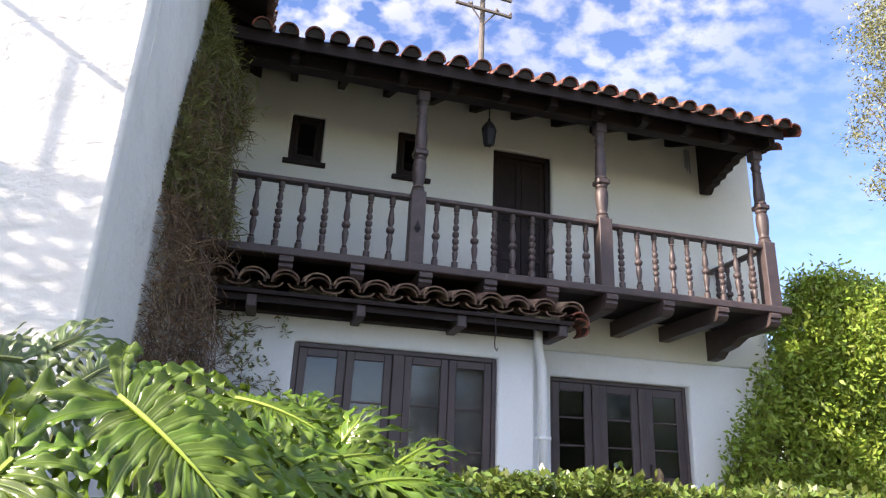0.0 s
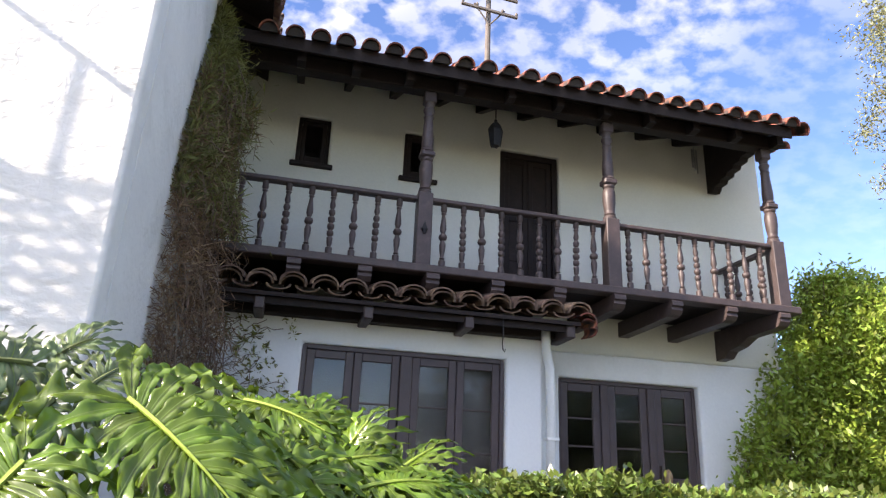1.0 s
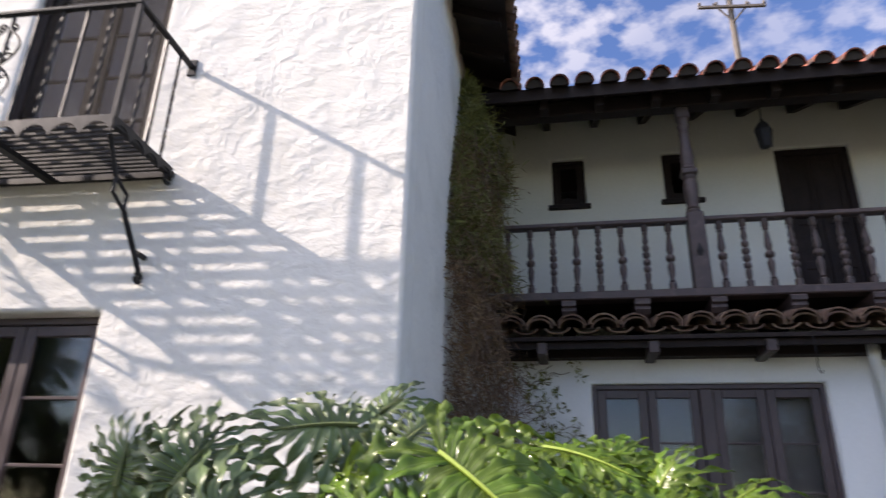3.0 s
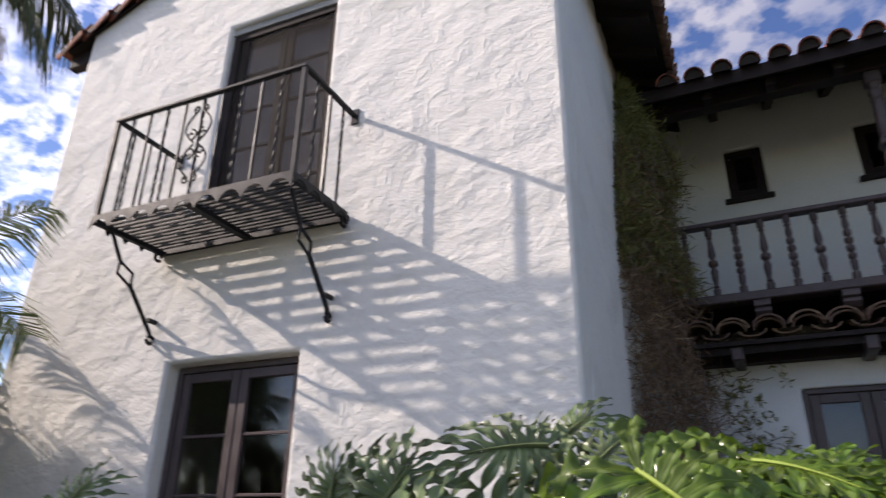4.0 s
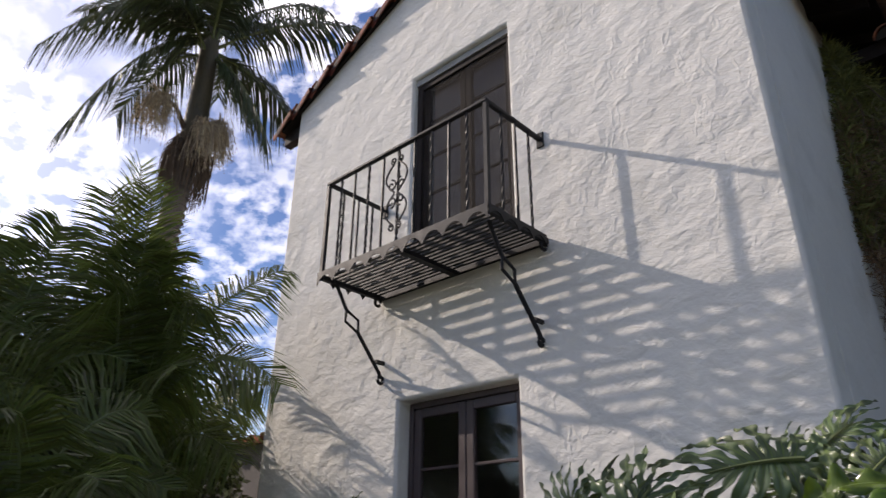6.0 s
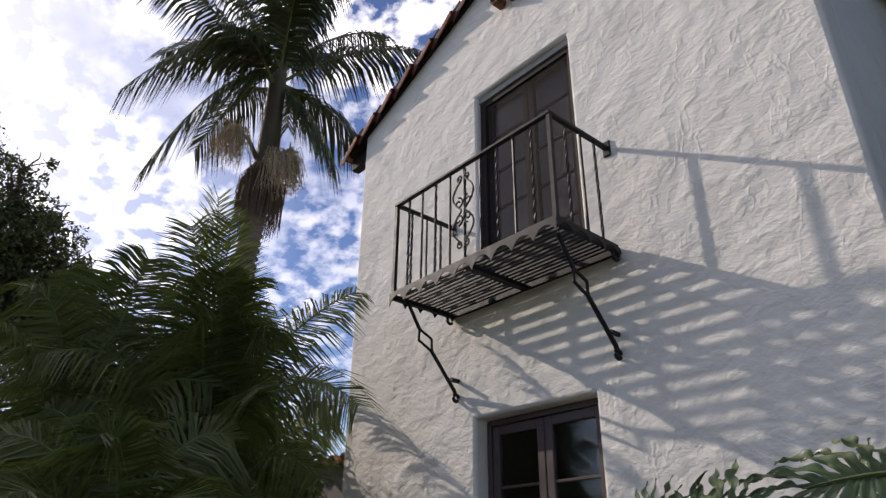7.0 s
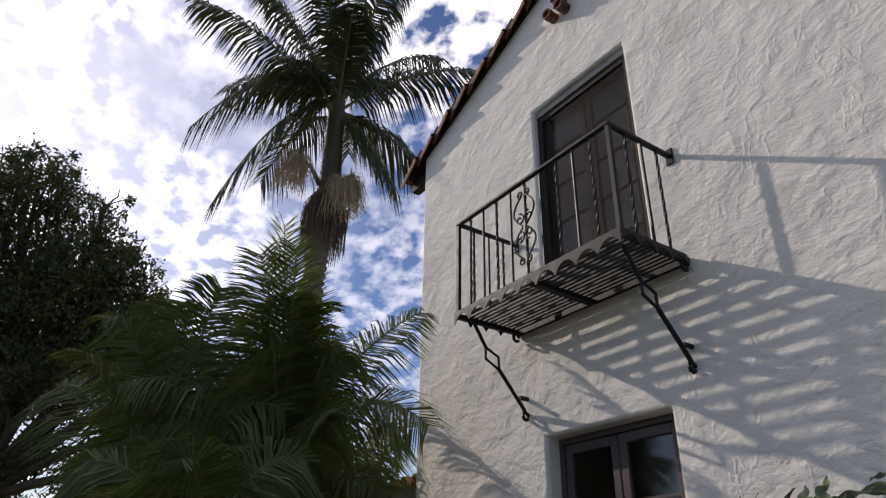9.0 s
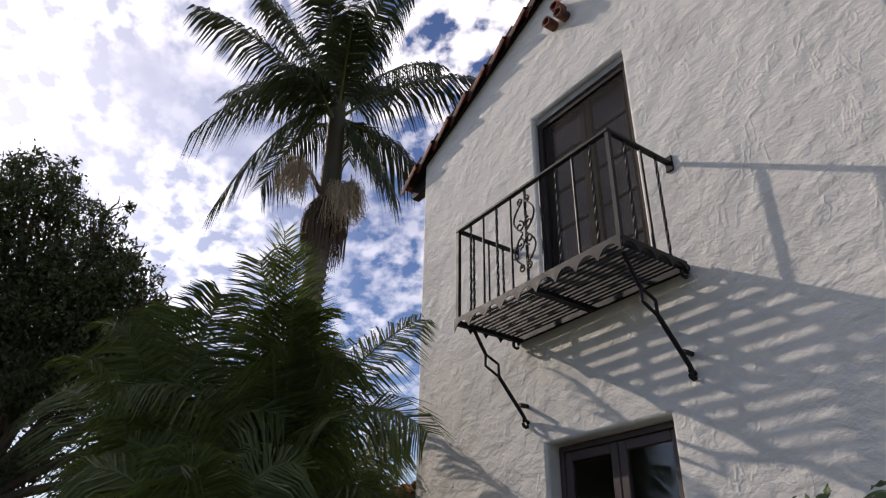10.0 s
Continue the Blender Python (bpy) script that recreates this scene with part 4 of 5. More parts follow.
PALM = mat("palm_leaflet", (0.048, 0.064, 0.022), 0.5, 0.15, 4, 0, each=0.4, translucent=0.15)
FERN = mat("feather_palm_leaflet", (0.115, 0.150, 0.034), 0.36, 0.15, 4, 0, each=0.3, translucent=0.45)
VINE = mat("climber_leaf", (0.19, 0.195, 0.055), 0.6, 0.2, 5, 0, each=0.4, translucent=0.2)
DRY = mat("dry_brown_climber", (0.23, 0.145, 0.085), 0.85, 0.2, 5, 0, each=0.45)
TWIG = mat("brown_twig", (0.13, 0.09, 0.06), 0.85, 0.2, 8, 0.1)
BARK = mat("grey_palm_trunk", (0.15, 0.12, 0.095), 0.85, 0.2, 4, 0.3, 30, tint=(0.10, 0.085, 0.07), tint_scale=3, stretch=(1, 1, 3))
STRAW = mat("pale_flower_tassel", (0.45, 0.36, 0.24), 0.8, 0.2, 8, 0, each=0.3)


def split_leaf(name, parent, base, tip, width, facing, lobes=9, seed=0, droop=0.22, material=None):
    """A deeply cut leaf: long ruffled lobes on both sides of a midrib, joined near it, free and toothed further out."""
    r = random.Random(seed)
    base, tip = Vector(base), Vector(tip)
    u = tip - base
    length = u.length
    u.normalize()
    n = (Vector(facing) - u * u.dot(Vector(facing))).normalized()
    w = u.cross(n)
    verts, faces, vv, vf = [], [], [], []
    steps = 30

    def at(s, out, lift):
        # curve of the whole blade: the tip and the sides hang
        c = base + u * (s * length) + w * out + n * (lift - droop * length * max(0, s) ** 2 * 0.8 - 0.9 * droop * out * out / max(width, 0.1))
        return c + Vector((0, 0, -0.06 * length * max(0, s) ** 2 - 0.10 * out * out / max(width, 0.1)))

    def centre(i, side, q, wob):
        """The vein of lobe i (fractions count too): along the leaf, outwards."""
        f = (i + 0.5) / lobes
        ang = radians(158 - 146 * f ** 0.8)
        full = width * (0.62 + 0.72 * math.sin(math.pi * (0.20 + 0.56 * f))) * (1 + wob) * (1.0 if f < 0.8 else 0.86)
        d = q * full
        s = 0.84 * f ** 1.2 + (math.cos(ang) * d + 0.26 * full * q * q) / length
        return s, side * math.sin(ang) * d, full

    for side in (1, -1):
        wob = [r.uniform(-0.24, 0.14) for _ in range(lobes)]
        for i in range(lobes):
            tilt = r.uniform(-0.34, 0.22)
            curl = r.uniform(0.10, 0.38)
            neck = r.uniform(0.10, 0.24)
            pa, pb, fq = r.uniform(0, 6.28), r.uniform(0, 6.28), r.uniform(11, 18) * max(1.0, width / 0.17)
            row0 = len(verts)
            for k in range(steps + 1):
                q = k / steps
                cs, co, full = centre(i, side, q, wob[i])
                edges = []
                for j, ph in ((-0.5, pa), (0.5, pb)):
                    es, eo, _ = centre(i + j, side, q, wob[i])
                    if q < neck:
                        f = 1.02
                    else:
                        g = (q - neck) / (1 - neck)
                        f = 0.16 + 0.86 * (1 - g) ** 5 + 0.36 * math.sin(math.pi * min(1, g * 1.05))
                        f *= 1 + (1.35 * abs(math.sin(ph + q * fq * 0.62)) - 0.72) * min(1, 3 * g)
                        f *= min(1.0, (1 - g) * 4.0) ** 0.7
                    edges.append((cs + (es - cs) * f, co + (eo - co) * f, f))
                lift = full * (0.13 * math.sin(q * math.pi * 0.75) - (curl + 0.06) * q * q + tilt * q * q)
                for (es, eo, f), ph in zip(edges, (pa, pb)):
                    ruffle = full * (0.05 * f * q + 0.10 * math.sin(ph * 1.7 + q * fq * 1.1) * q)
                    verts.append(at(es, eo, lift + ruffle))
                    verts.append(at((es + cs) / 2, (eo + co) / 2, lift + ruffle * 0.35 + 0.022 * full))
                    if ph is pa:
                        verts.append(at(cs, co, lift - 0.022 * full))
                # order across: edge, half, vein, edge, half
                if k < steps:
                    hv = 0.0012 * (1 - 0.8 * q)
                    vv += [at(cs - hv / length, co, lift + 0.002), at(cs + hv / length, co, lift + 0.002)]
            for k in range(steps):
                a, b = row0 + 5 * k, row0 + 5 * k + 5
                for p, q2 in ((0, 1), (1, 2), (2, 4), (4, 3)):
                    faces.append((a + p, a + q2, b + q2, b + p))
            b0 = len(vv) - 2 * steps
            vf += [(b0 + 2 * k, b0 + 2 * k + 1, b0 + 2 * k + 3, b0 + 2 * k + 2) for k in range(steps - 1)]
    leaf = raw(name, [tuple(v) for v in verts], faces, material or LEAF, parent, smooth=True)
    raw("vein", [tuple(v) for v in vv], vf, SIDE_VEIN, leaf)
    rib = [at(0.90 * k / 7, 0, 0.010) for k in range(8)]
    part("midrib", tube(bmesh.new(), rib, [0.0085 - 0.0009 * k for k in range(8)], 5), STALK if material else VEIN, leaf, "pale green midrib")
    return leaf


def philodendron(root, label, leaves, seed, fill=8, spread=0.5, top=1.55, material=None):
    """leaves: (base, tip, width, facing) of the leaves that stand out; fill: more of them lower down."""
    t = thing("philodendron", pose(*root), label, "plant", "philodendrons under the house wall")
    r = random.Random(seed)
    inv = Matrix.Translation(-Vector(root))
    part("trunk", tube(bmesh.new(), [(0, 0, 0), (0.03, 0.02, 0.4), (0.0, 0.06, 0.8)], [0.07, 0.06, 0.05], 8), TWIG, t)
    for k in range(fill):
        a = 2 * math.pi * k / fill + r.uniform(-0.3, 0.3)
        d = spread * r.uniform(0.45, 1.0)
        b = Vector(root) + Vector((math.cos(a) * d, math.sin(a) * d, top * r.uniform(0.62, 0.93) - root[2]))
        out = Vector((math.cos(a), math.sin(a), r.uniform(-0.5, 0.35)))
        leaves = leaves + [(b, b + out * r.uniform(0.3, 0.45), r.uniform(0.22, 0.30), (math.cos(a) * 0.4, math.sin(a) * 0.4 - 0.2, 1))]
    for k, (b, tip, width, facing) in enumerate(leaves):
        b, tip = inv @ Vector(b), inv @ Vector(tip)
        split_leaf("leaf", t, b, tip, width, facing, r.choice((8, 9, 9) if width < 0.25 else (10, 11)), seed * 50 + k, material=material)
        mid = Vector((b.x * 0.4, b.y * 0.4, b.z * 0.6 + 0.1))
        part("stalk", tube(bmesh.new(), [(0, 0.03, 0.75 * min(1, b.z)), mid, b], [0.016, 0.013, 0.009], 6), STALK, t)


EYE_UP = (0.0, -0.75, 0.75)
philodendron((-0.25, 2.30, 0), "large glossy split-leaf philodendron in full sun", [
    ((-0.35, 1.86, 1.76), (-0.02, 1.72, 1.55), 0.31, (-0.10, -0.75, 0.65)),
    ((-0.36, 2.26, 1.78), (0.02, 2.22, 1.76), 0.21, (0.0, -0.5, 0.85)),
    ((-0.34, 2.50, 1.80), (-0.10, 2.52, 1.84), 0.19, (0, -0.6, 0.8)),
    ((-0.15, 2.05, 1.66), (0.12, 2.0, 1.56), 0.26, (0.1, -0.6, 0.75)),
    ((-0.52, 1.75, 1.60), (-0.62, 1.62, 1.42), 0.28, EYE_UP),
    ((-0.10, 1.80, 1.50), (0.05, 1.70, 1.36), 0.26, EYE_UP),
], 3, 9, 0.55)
# GREY_LEAF here puts the plant's shade into its leaf colour.
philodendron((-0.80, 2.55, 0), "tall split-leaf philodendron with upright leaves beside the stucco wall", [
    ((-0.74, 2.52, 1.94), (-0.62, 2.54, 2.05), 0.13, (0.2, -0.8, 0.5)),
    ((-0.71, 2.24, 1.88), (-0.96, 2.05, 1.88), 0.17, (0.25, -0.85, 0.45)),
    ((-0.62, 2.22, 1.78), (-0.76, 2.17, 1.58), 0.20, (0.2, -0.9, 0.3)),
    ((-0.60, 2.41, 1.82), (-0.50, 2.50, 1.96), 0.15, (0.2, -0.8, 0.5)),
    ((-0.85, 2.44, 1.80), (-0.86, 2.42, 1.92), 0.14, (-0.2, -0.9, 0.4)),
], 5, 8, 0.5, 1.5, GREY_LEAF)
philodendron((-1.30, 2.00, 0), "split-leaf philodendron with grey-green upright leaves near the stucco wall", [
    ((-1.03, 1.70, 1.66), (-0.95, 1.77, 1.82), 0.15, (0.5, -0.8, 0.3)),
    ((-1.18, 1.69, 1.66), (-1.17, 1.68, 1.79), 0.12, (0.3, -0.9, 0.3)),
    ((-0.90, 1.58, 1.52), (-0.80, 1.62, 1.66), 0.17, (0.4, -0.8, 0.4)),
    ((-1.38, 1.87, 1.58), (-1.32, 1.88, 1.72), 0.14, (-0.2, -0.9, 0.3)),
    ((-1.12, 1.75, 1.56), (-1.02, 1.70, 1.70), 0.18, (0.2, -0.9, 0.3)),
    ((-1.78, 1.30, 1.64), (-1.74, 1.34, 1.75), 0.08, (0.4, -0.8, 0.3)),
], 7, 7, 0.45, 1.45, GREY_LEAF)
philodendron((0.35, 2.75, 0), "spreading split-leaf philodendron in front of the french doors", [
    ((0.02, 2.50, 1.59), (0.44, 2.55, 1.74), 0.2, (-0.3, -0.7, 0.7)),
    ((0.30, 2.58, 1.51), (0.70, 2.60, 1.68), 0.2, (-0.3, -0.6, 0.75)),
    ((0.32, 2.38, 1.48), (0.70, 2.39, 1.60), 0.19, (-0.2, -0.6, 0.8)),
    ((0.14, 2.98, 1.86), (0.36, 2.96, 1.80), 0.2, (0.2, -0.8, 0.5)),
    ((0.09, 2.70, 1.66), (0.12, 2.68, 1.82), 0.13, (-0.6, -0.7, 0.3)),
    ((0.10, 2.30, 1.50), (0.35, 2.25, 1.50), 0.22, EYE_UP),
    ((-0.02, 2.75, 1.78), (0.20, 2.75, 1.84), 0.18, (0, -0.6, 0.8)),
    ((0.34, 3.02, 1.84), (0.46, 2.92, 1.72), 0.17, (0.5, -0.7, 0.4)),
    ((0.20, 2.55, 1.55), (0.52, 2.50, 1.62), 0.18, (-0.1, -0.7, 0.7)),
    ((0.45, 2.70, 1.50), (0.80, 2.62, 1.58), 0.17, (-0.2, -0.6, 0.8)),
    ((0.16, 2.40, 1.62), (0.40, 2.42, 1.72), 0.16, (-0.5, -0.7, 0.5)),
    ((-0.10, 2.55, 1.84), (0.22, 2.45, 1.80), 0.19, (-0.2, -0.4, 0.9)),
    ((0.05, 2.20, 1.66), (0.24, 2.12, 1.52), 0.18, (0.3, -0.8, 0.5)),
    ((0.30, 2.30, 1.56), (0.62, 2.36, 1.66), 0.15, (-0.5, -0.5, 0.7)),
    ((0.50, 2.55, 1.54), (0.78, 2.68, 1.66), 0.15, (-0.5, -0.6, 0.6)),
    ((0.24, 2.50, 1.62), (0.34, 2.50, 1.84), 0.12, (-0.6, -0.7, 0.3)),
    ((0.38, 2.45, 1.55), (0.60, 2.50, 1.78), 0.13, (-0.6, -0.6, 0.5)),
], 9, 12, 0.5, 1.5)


def leaf_quads(points, size, rng2, aspect=0.45, up=0.4, jitter=0.4):
    """One folded rhombic leaf for each point, with random turns that favour the sky."""
    k = len(points)
    d = rng2.normal(size=(k, 3))
    d /= np.linalg.norm(d, axis=1)[:, None]
    nn = rng2.normal(size=(k, 3)) + np.array([0, 0, up * 2])
    w = np.cross(d, nn)
    w /= np.linalg.norm(w, axis=1)[:, None] + 1e-9
    s = (size * (1 + jitter * rng2.uniform(-1, 1, k)))[:, None]
    a, b, c, e = points, points + d * s * 0.45 + w * s * aspect * 0.5, points + d * s, points + d * s * 0.45 - w * s * aspect * 0.5
    v = np.stack([a, b, c, e], 1).reshape(-1, 3)
    f = np.arange(4 * k).reshape(-1, 4)
    return v.tolist(), f.tolist()


def blob(rng2, n, centre, radius, shell=0.5):
    """Points in an ellipsoid, gathered in clumps towards its skin."""
    clumps = max(4, n // 55)
    d = rng2.normal(size=(clumps, 3))
    d /= np.linalg.norm(d, axis=1)[:, None]
    d *= (shell + (1 - shell) * rng2.uniform(0, 1, clumps) ** 0.5)[:, None]
    pick = rng2.integers(0, clumps, n)
    p = d[pick] + rng2.normal(size=(n, 3)) * 0.13
    return p * np.array(radius) + np.array(centre)


R2 = np.random.default_rng(11)

# clipped hedge before the windows
hedge = thing("hedge", pose(0, 0, 0), "clipped green hedge with small glossy leaves", "hedge")
n = 15000
p = np.stack([R2.uniform(0.75, 4.7, n), R2.uniform(3.55, 4.2, n), np.zeros(n)], 1)
top_z = 1.67 + 0.03 * np.sin(p[:, 0] * 4.1) + 0.025 * np.sin(p[:, 0] * 9.7 + 1) - 0.020 * p[:, 0]
p[:, 2] = top_z - np.abs(R2.normal(0, 0.10, n)) + (R2.uniform(0, 1, n) > 0.97) * 0.05
v, f = leaf_quads(p, 0.052, R2, 0.55, 0.6)
raw("foliage", v, f, HEDGE, hedge)
p = np.stack([R2.uniform(0.75, 4.7, n), 3.55 + np.abs(R2.normal(0, 0.07, n)), R2.uniform(0.2, 1.6, n)], 1)
v, f = leaf_quads(p, 0.052, R2, 0.55, 0.3)
raw("side_foliage", v, f, HEDGE, hedge)
part("stem", boxes((0.85, 4.6, 3.7, 4.05, 0.0, 1.4)), TWIG, hedge, "dense brown twigs inside the hedge")


def limb(bm, a, b, r0, r1, bow=0.1, rr=None):
    a, b = Vector(a), Vector(b)
    m = (a + b) / 2 + Vector((rr.uniform(-bow, bow), rr.uniform(-bow, bow), rr.uniform(0, bow)))
    tube(bm, [a, (a + m) / 2 + Vector((0, 0, bow * 0.2)), m, (m + b) / 2, b], [r0, r0 * 0.85 + r1 * 0.15, (r0 + r1) / 2, r0 * 0.2 + r1 * 0.8, r1], 6)
    return bm


def tree(name, root, label, blobs, material, size, count, trunk_r, seed, category="tree", aspect=0.4, trunk_top=None, shell=0.5):
    r2, r = np.random.default_rng(seed), random.Random(seed)
    t = thing(name, pose(*root), label, category)
    o = np.array(root)
    fork = Vector(trunk_top or (0, 0, 1.0))
    part("trunk", limb(bmesh.new(), (0, 0, -0.05), fork, trunk_r, trunk_r * 0.7, 0.1, r), TWIG, t)
    vs, fs = [], []
    vol = sum(b[3] * b[4] * b[5] for b in blobs)
    for b in blobs:
        c = np.array(b[:3]) - o
        bm = limb(bmesh.new(), fork, c, trunk_r * 0.5, trunk_r * 0.12, 0.3, r)
        for _ in range(14):
            d = np.array([r.uniform(-1, 1) for _ in range(3)])
            q = c + d * np.array(b[3:6]) * 0.75
            limb(bm, c * r.uniform(0.75, 1.0) + np.array(fork) * 0.0, q, trunk_r * 0.12, 0.006, 0.15, r)
        part("limb", bm, TWIG, t)
        k = int(count * b[3] * b[4] * b[5] / vol)
        v, f = leaf_quads(blob(r2, k, c, b[3:6], shell), size, r2, aspect)
        fs += [[i + len(vs) for i in q] for q in f]
        vs += v
    raw("crown", vs, fs, material, t)
    return t


tree("shrub", (7.0, 7.5, 0), "large bright green shrub growing at the corner of the house", [
    (7.75, 7.6, 3.65, 1.05, 0.75, 0.95), (7.15, 7.55, 2.75, 0.95, 0.6, 0.9), (6.3, 7.4, 2.1, 0.7, 0.35, 0.7), (6.05, 7.4, 1.3, 0.65, 0.35, 0.65), (7.3, 7.4, 1.5, 1.1, 0.5, 0.9), (8.7, 7.8, 3.1, 0.95, 0.8, 1.2),
    (7.2, 7.5, 4.2, 0.45, 0.4, 0.35), (8.3, 7.6, 4.35, 0.5, 0.4, 0.35), (5.75, 7.5, 1.75, 0.25, 0.2, 0.4), (8.6, 7.6, 1.6, 0.9, 0.6, 0.9),
], BUSH, 0.082, 110000, 0.06, 21, "shrub", 0.42, (0, 0, 0.7), 0.35)
tree("olive_tree", (9.6, 6.4, 0), "tall tree with fine grey-green leaves beyond the house", [
    (8.35, 6.2, 7.9, 0.9, 0.9, 0.8), (8.5, 6.6, 6.9, 0.75, 0.8, 0.7), (9.2, 6.2, 8.6, 1.2, 1.1, 1.0), (8.75, 6.7, 6.0, 0.7, 0.8, 0.5), (9.5, 6.6, 7.2, 1.0, 1.0, 1.0),
], OLIVE, 0.062, 34000, 0.14, 22, "tree", 0.35, (-0.2, 0, 4.6), 0.3)
tree("broadleaf_tree", (-11.4, -0.2, 0), "dark dense evergreen tree against the bright sky", [
    (-11.0, -0.58, 7.13, 0.8, 0.75, 0.75), (-11.0, 0.07, 6.78, 0.7, 0.6, 0.6), (-11.0, 0.77, 6.18, 0.7, 0.6, 0.55), (-11.0, -0.33, 7.83, 0.35, 0.3, 0.25), (-11.0, 0.42, 7.33, 0.4, 0.35, 0.25),
    (-11.0, 0.97, 6.73, 0.35, 0.3, 0.25), (-11.0, 1.32, 6.08, 0.4, 0.35, 0.3), (-10.8, 1.77, 5.38, 0.4, 0.35, 0.35), (-10.4, 2.12, 4.68, 0.4, 0.4, 0.35), (-10.9, 0.22, 6.08, 0.9, 0.8, 0.6),
    # The first two masses here are unseen, added to darken the gable window's reflection.
    (-10.8, -2.48, 5.48, 1.2, 1.2, 1.4), (-10.5, -3.78, 4.88, 1.3, 1.3, 1.4),  (-11.0, 0.02, 5.38, 1.0, 0.9, 0.8), (-10.9, 1.17, 5.18, 0.8, 0.65, 0.6),
    (-10.5, 1.57, 4.53, 0.8, 0.75, 0.65), (-11.0, 0.72, 4.48, 1.0, 0.9, 0.7), (-11.0, -0.18, 4.38, 1.0, 1.0, 0.7), (-11.2, -1.38, 6.28, 1.0, 1.0, 1.2), (-11.2, -1.18, 4.68, 1.0, 1.0, 1.0),
    (-10.2, 1.92, 3.78, 0.9, 0.8, 0.7), (-11.6, 0.22, 5.48, 1.0, 1.4, 1.0), (-9.9, 2.22, 3.18, 0.8, 0.7, 0.8), (-12.6, 2.52, 5.68, 0.45, 0.35, 0.3),
    (-11.0, 0.5, 3.35, 0.6, 0.6, 0.35), (-11.2, -0.3, 3.2, 0.6, 0.6, 0.35), (-10.9, 0.1, 2.6, 0.5, 0.7, 0.3), (-11.0, -0.9, 7.6, 0.5, 0.45, 0.35), (-10.6, 1.8, 4.95, 0.5, 0.45, 0.45), (-10.9, 1.4, 5.8, 0.5, 0.42, 0.4), (-11.0, 0.75, 6.6, 0.45, 0.4, 0.35),
], SHADE, 0.075, 150000, 0.16, 23, "tree", 0.42, (0.3, 0, 2.6), 0.25)


# The masses at y 3.3 and 3.75 are hidden, added to shade the gable.
tree("dark_shrub", (-8.4, 2.2, 0), "dark shrubs massed behind the palms", [
    (-9.0, 1.2, 2.5, 0.8, 0.6, 1.0), (-8.5, 1.6, 2.5, 0.9, 0.8, 1.1), (-8.3, 2.5, 2.5, 0.9, 0.8, 1.1), (-8.1, 3.3, 2.6, 0.8, 0.6, 1.0), (-7.4, 3.75, 2.2, 0.6, 0.4, 0.9), (-8.8, 2.2, 3.2, 0.8, 0.8, 0.7), (-8.0, 1.8, 1.5, 1.0, 1.0, 0.9),
], SHADE, 0.09, 60000, 0.1, 24, "shrub", 0.45, (0, 0, 0.8), 0.2)
for x, y, k in ((10.5, -8.5, 25), (15.0, -7.0, 26), (12.6, -9.6, 27), (7.4, -9.0, 28)):
    tree("garden_tree", (x, y, 0), "broad dark green tree across the garden", [
        (x, y, 4.6, 2.2, 2.0, 2.0), (x + 1.5, y, 3.2, 1.8, 1.6, 1.4), (x - 1.6, y + 0.3, 3.0, 1.7, 1.6, 1.5), (x, y - 0.5, 1.8, 2.4, 1.6, 1.2),
    ], SHADE, 0.20, 9000, 0.2, k, "tree", 0.45, (0, 0, 2.0), 0.3)


def frond(bm_parts, base, tip, sag, leaflets, leaf_len, width, hang, r, vee=0.5, face=(0, 0, 1), lean=0.55):
    """A feather leaf: rachis from base to tip, arched; leaflets on both sides that hang by their weight."""
    base, tip = Vector(base), Vector(tip)
    L = (tip - base).length
    verts, faces = bm_parts

    def at(s):
        return base.lerp(tip, s) + Vector((0, 0, sag * L * 4 * s * (1 - s)))

    for k in range(leaflets):
        s = 0.10 + 0.90 * (k + r.uniform(-0.2, 0.2)) / leaflets
        p = at(s)
        tan = (at(min(1, s + 0.02)) - at(s - 0.02)).normalized()
        side = tan.cross(Vector(face))
        side = side.normalized() if side.length > 0.05 else Vector((1, 0, 0))
        up = side.cross(tan).normalized()
        ll = leaf_len * (0.45 + 0.75 * math.sin(math.pi * min(1, 0.12 + s * 0.86))) * r.uniform(0.88, 1.1)
        for q in (1, -1):
            if r.random() < 0.05:
                continue
            d = (side * q + tan * (lean + 0.5 * s + r.uniform(-0.22, 0.22)) + up * (vee * r.uniform(0.6, 1.2) + r.uniform(-0.18, 0.18))).normalized()
            mid = p + d * ll * 0.5 + Vector((0, 0, -hang * ll * 0.22))
            end = p + d * ll * 0.92 + Vector((0, 0, -hang * ll * 0.85))
            wv = (tan * 0.8 + up * r.uniform(-0.4, 0.4)).normalized() * width
            i = len(verts)
            verts += [p - wv * 0.4, p + wv * 0.4, mid + wv * 0.5, mid - wv * 0.5, end]
            faces += [(i, i + 1, i + 2, i + 3), (i + 3, i + 2, i + 4)]
    return [at(k / 9) for k in range(10)]


def palm_leaf(parent, base, tip, sag, leaflets, leaf_len, width, hang, r, material, vee, rr, face=(0, 0, 1), lean=0.55):
    acc = ([], [])
    rach = frond(acc, base, tip, sag, leaflets, leaf_len, width, hang, r, vee, face, lean)
    f = raw("frond", [tuple(v) for v in acc[0]], acc[1], material, parent)
    part("rachis", tube(bmesh.new(), rach, [rr * (1 - 0.085 * k) for k in range(10)], 5), STALK, f)


# tall feather palm
PR = random.Random(31)
palm = thing("palm_tree", pose(-13.05, 4.72, 0), "tall king palm with a smooth grey trunk and dry flower tassels", "palm tree")
PO = Vector((-13.05, 4.72, 0))
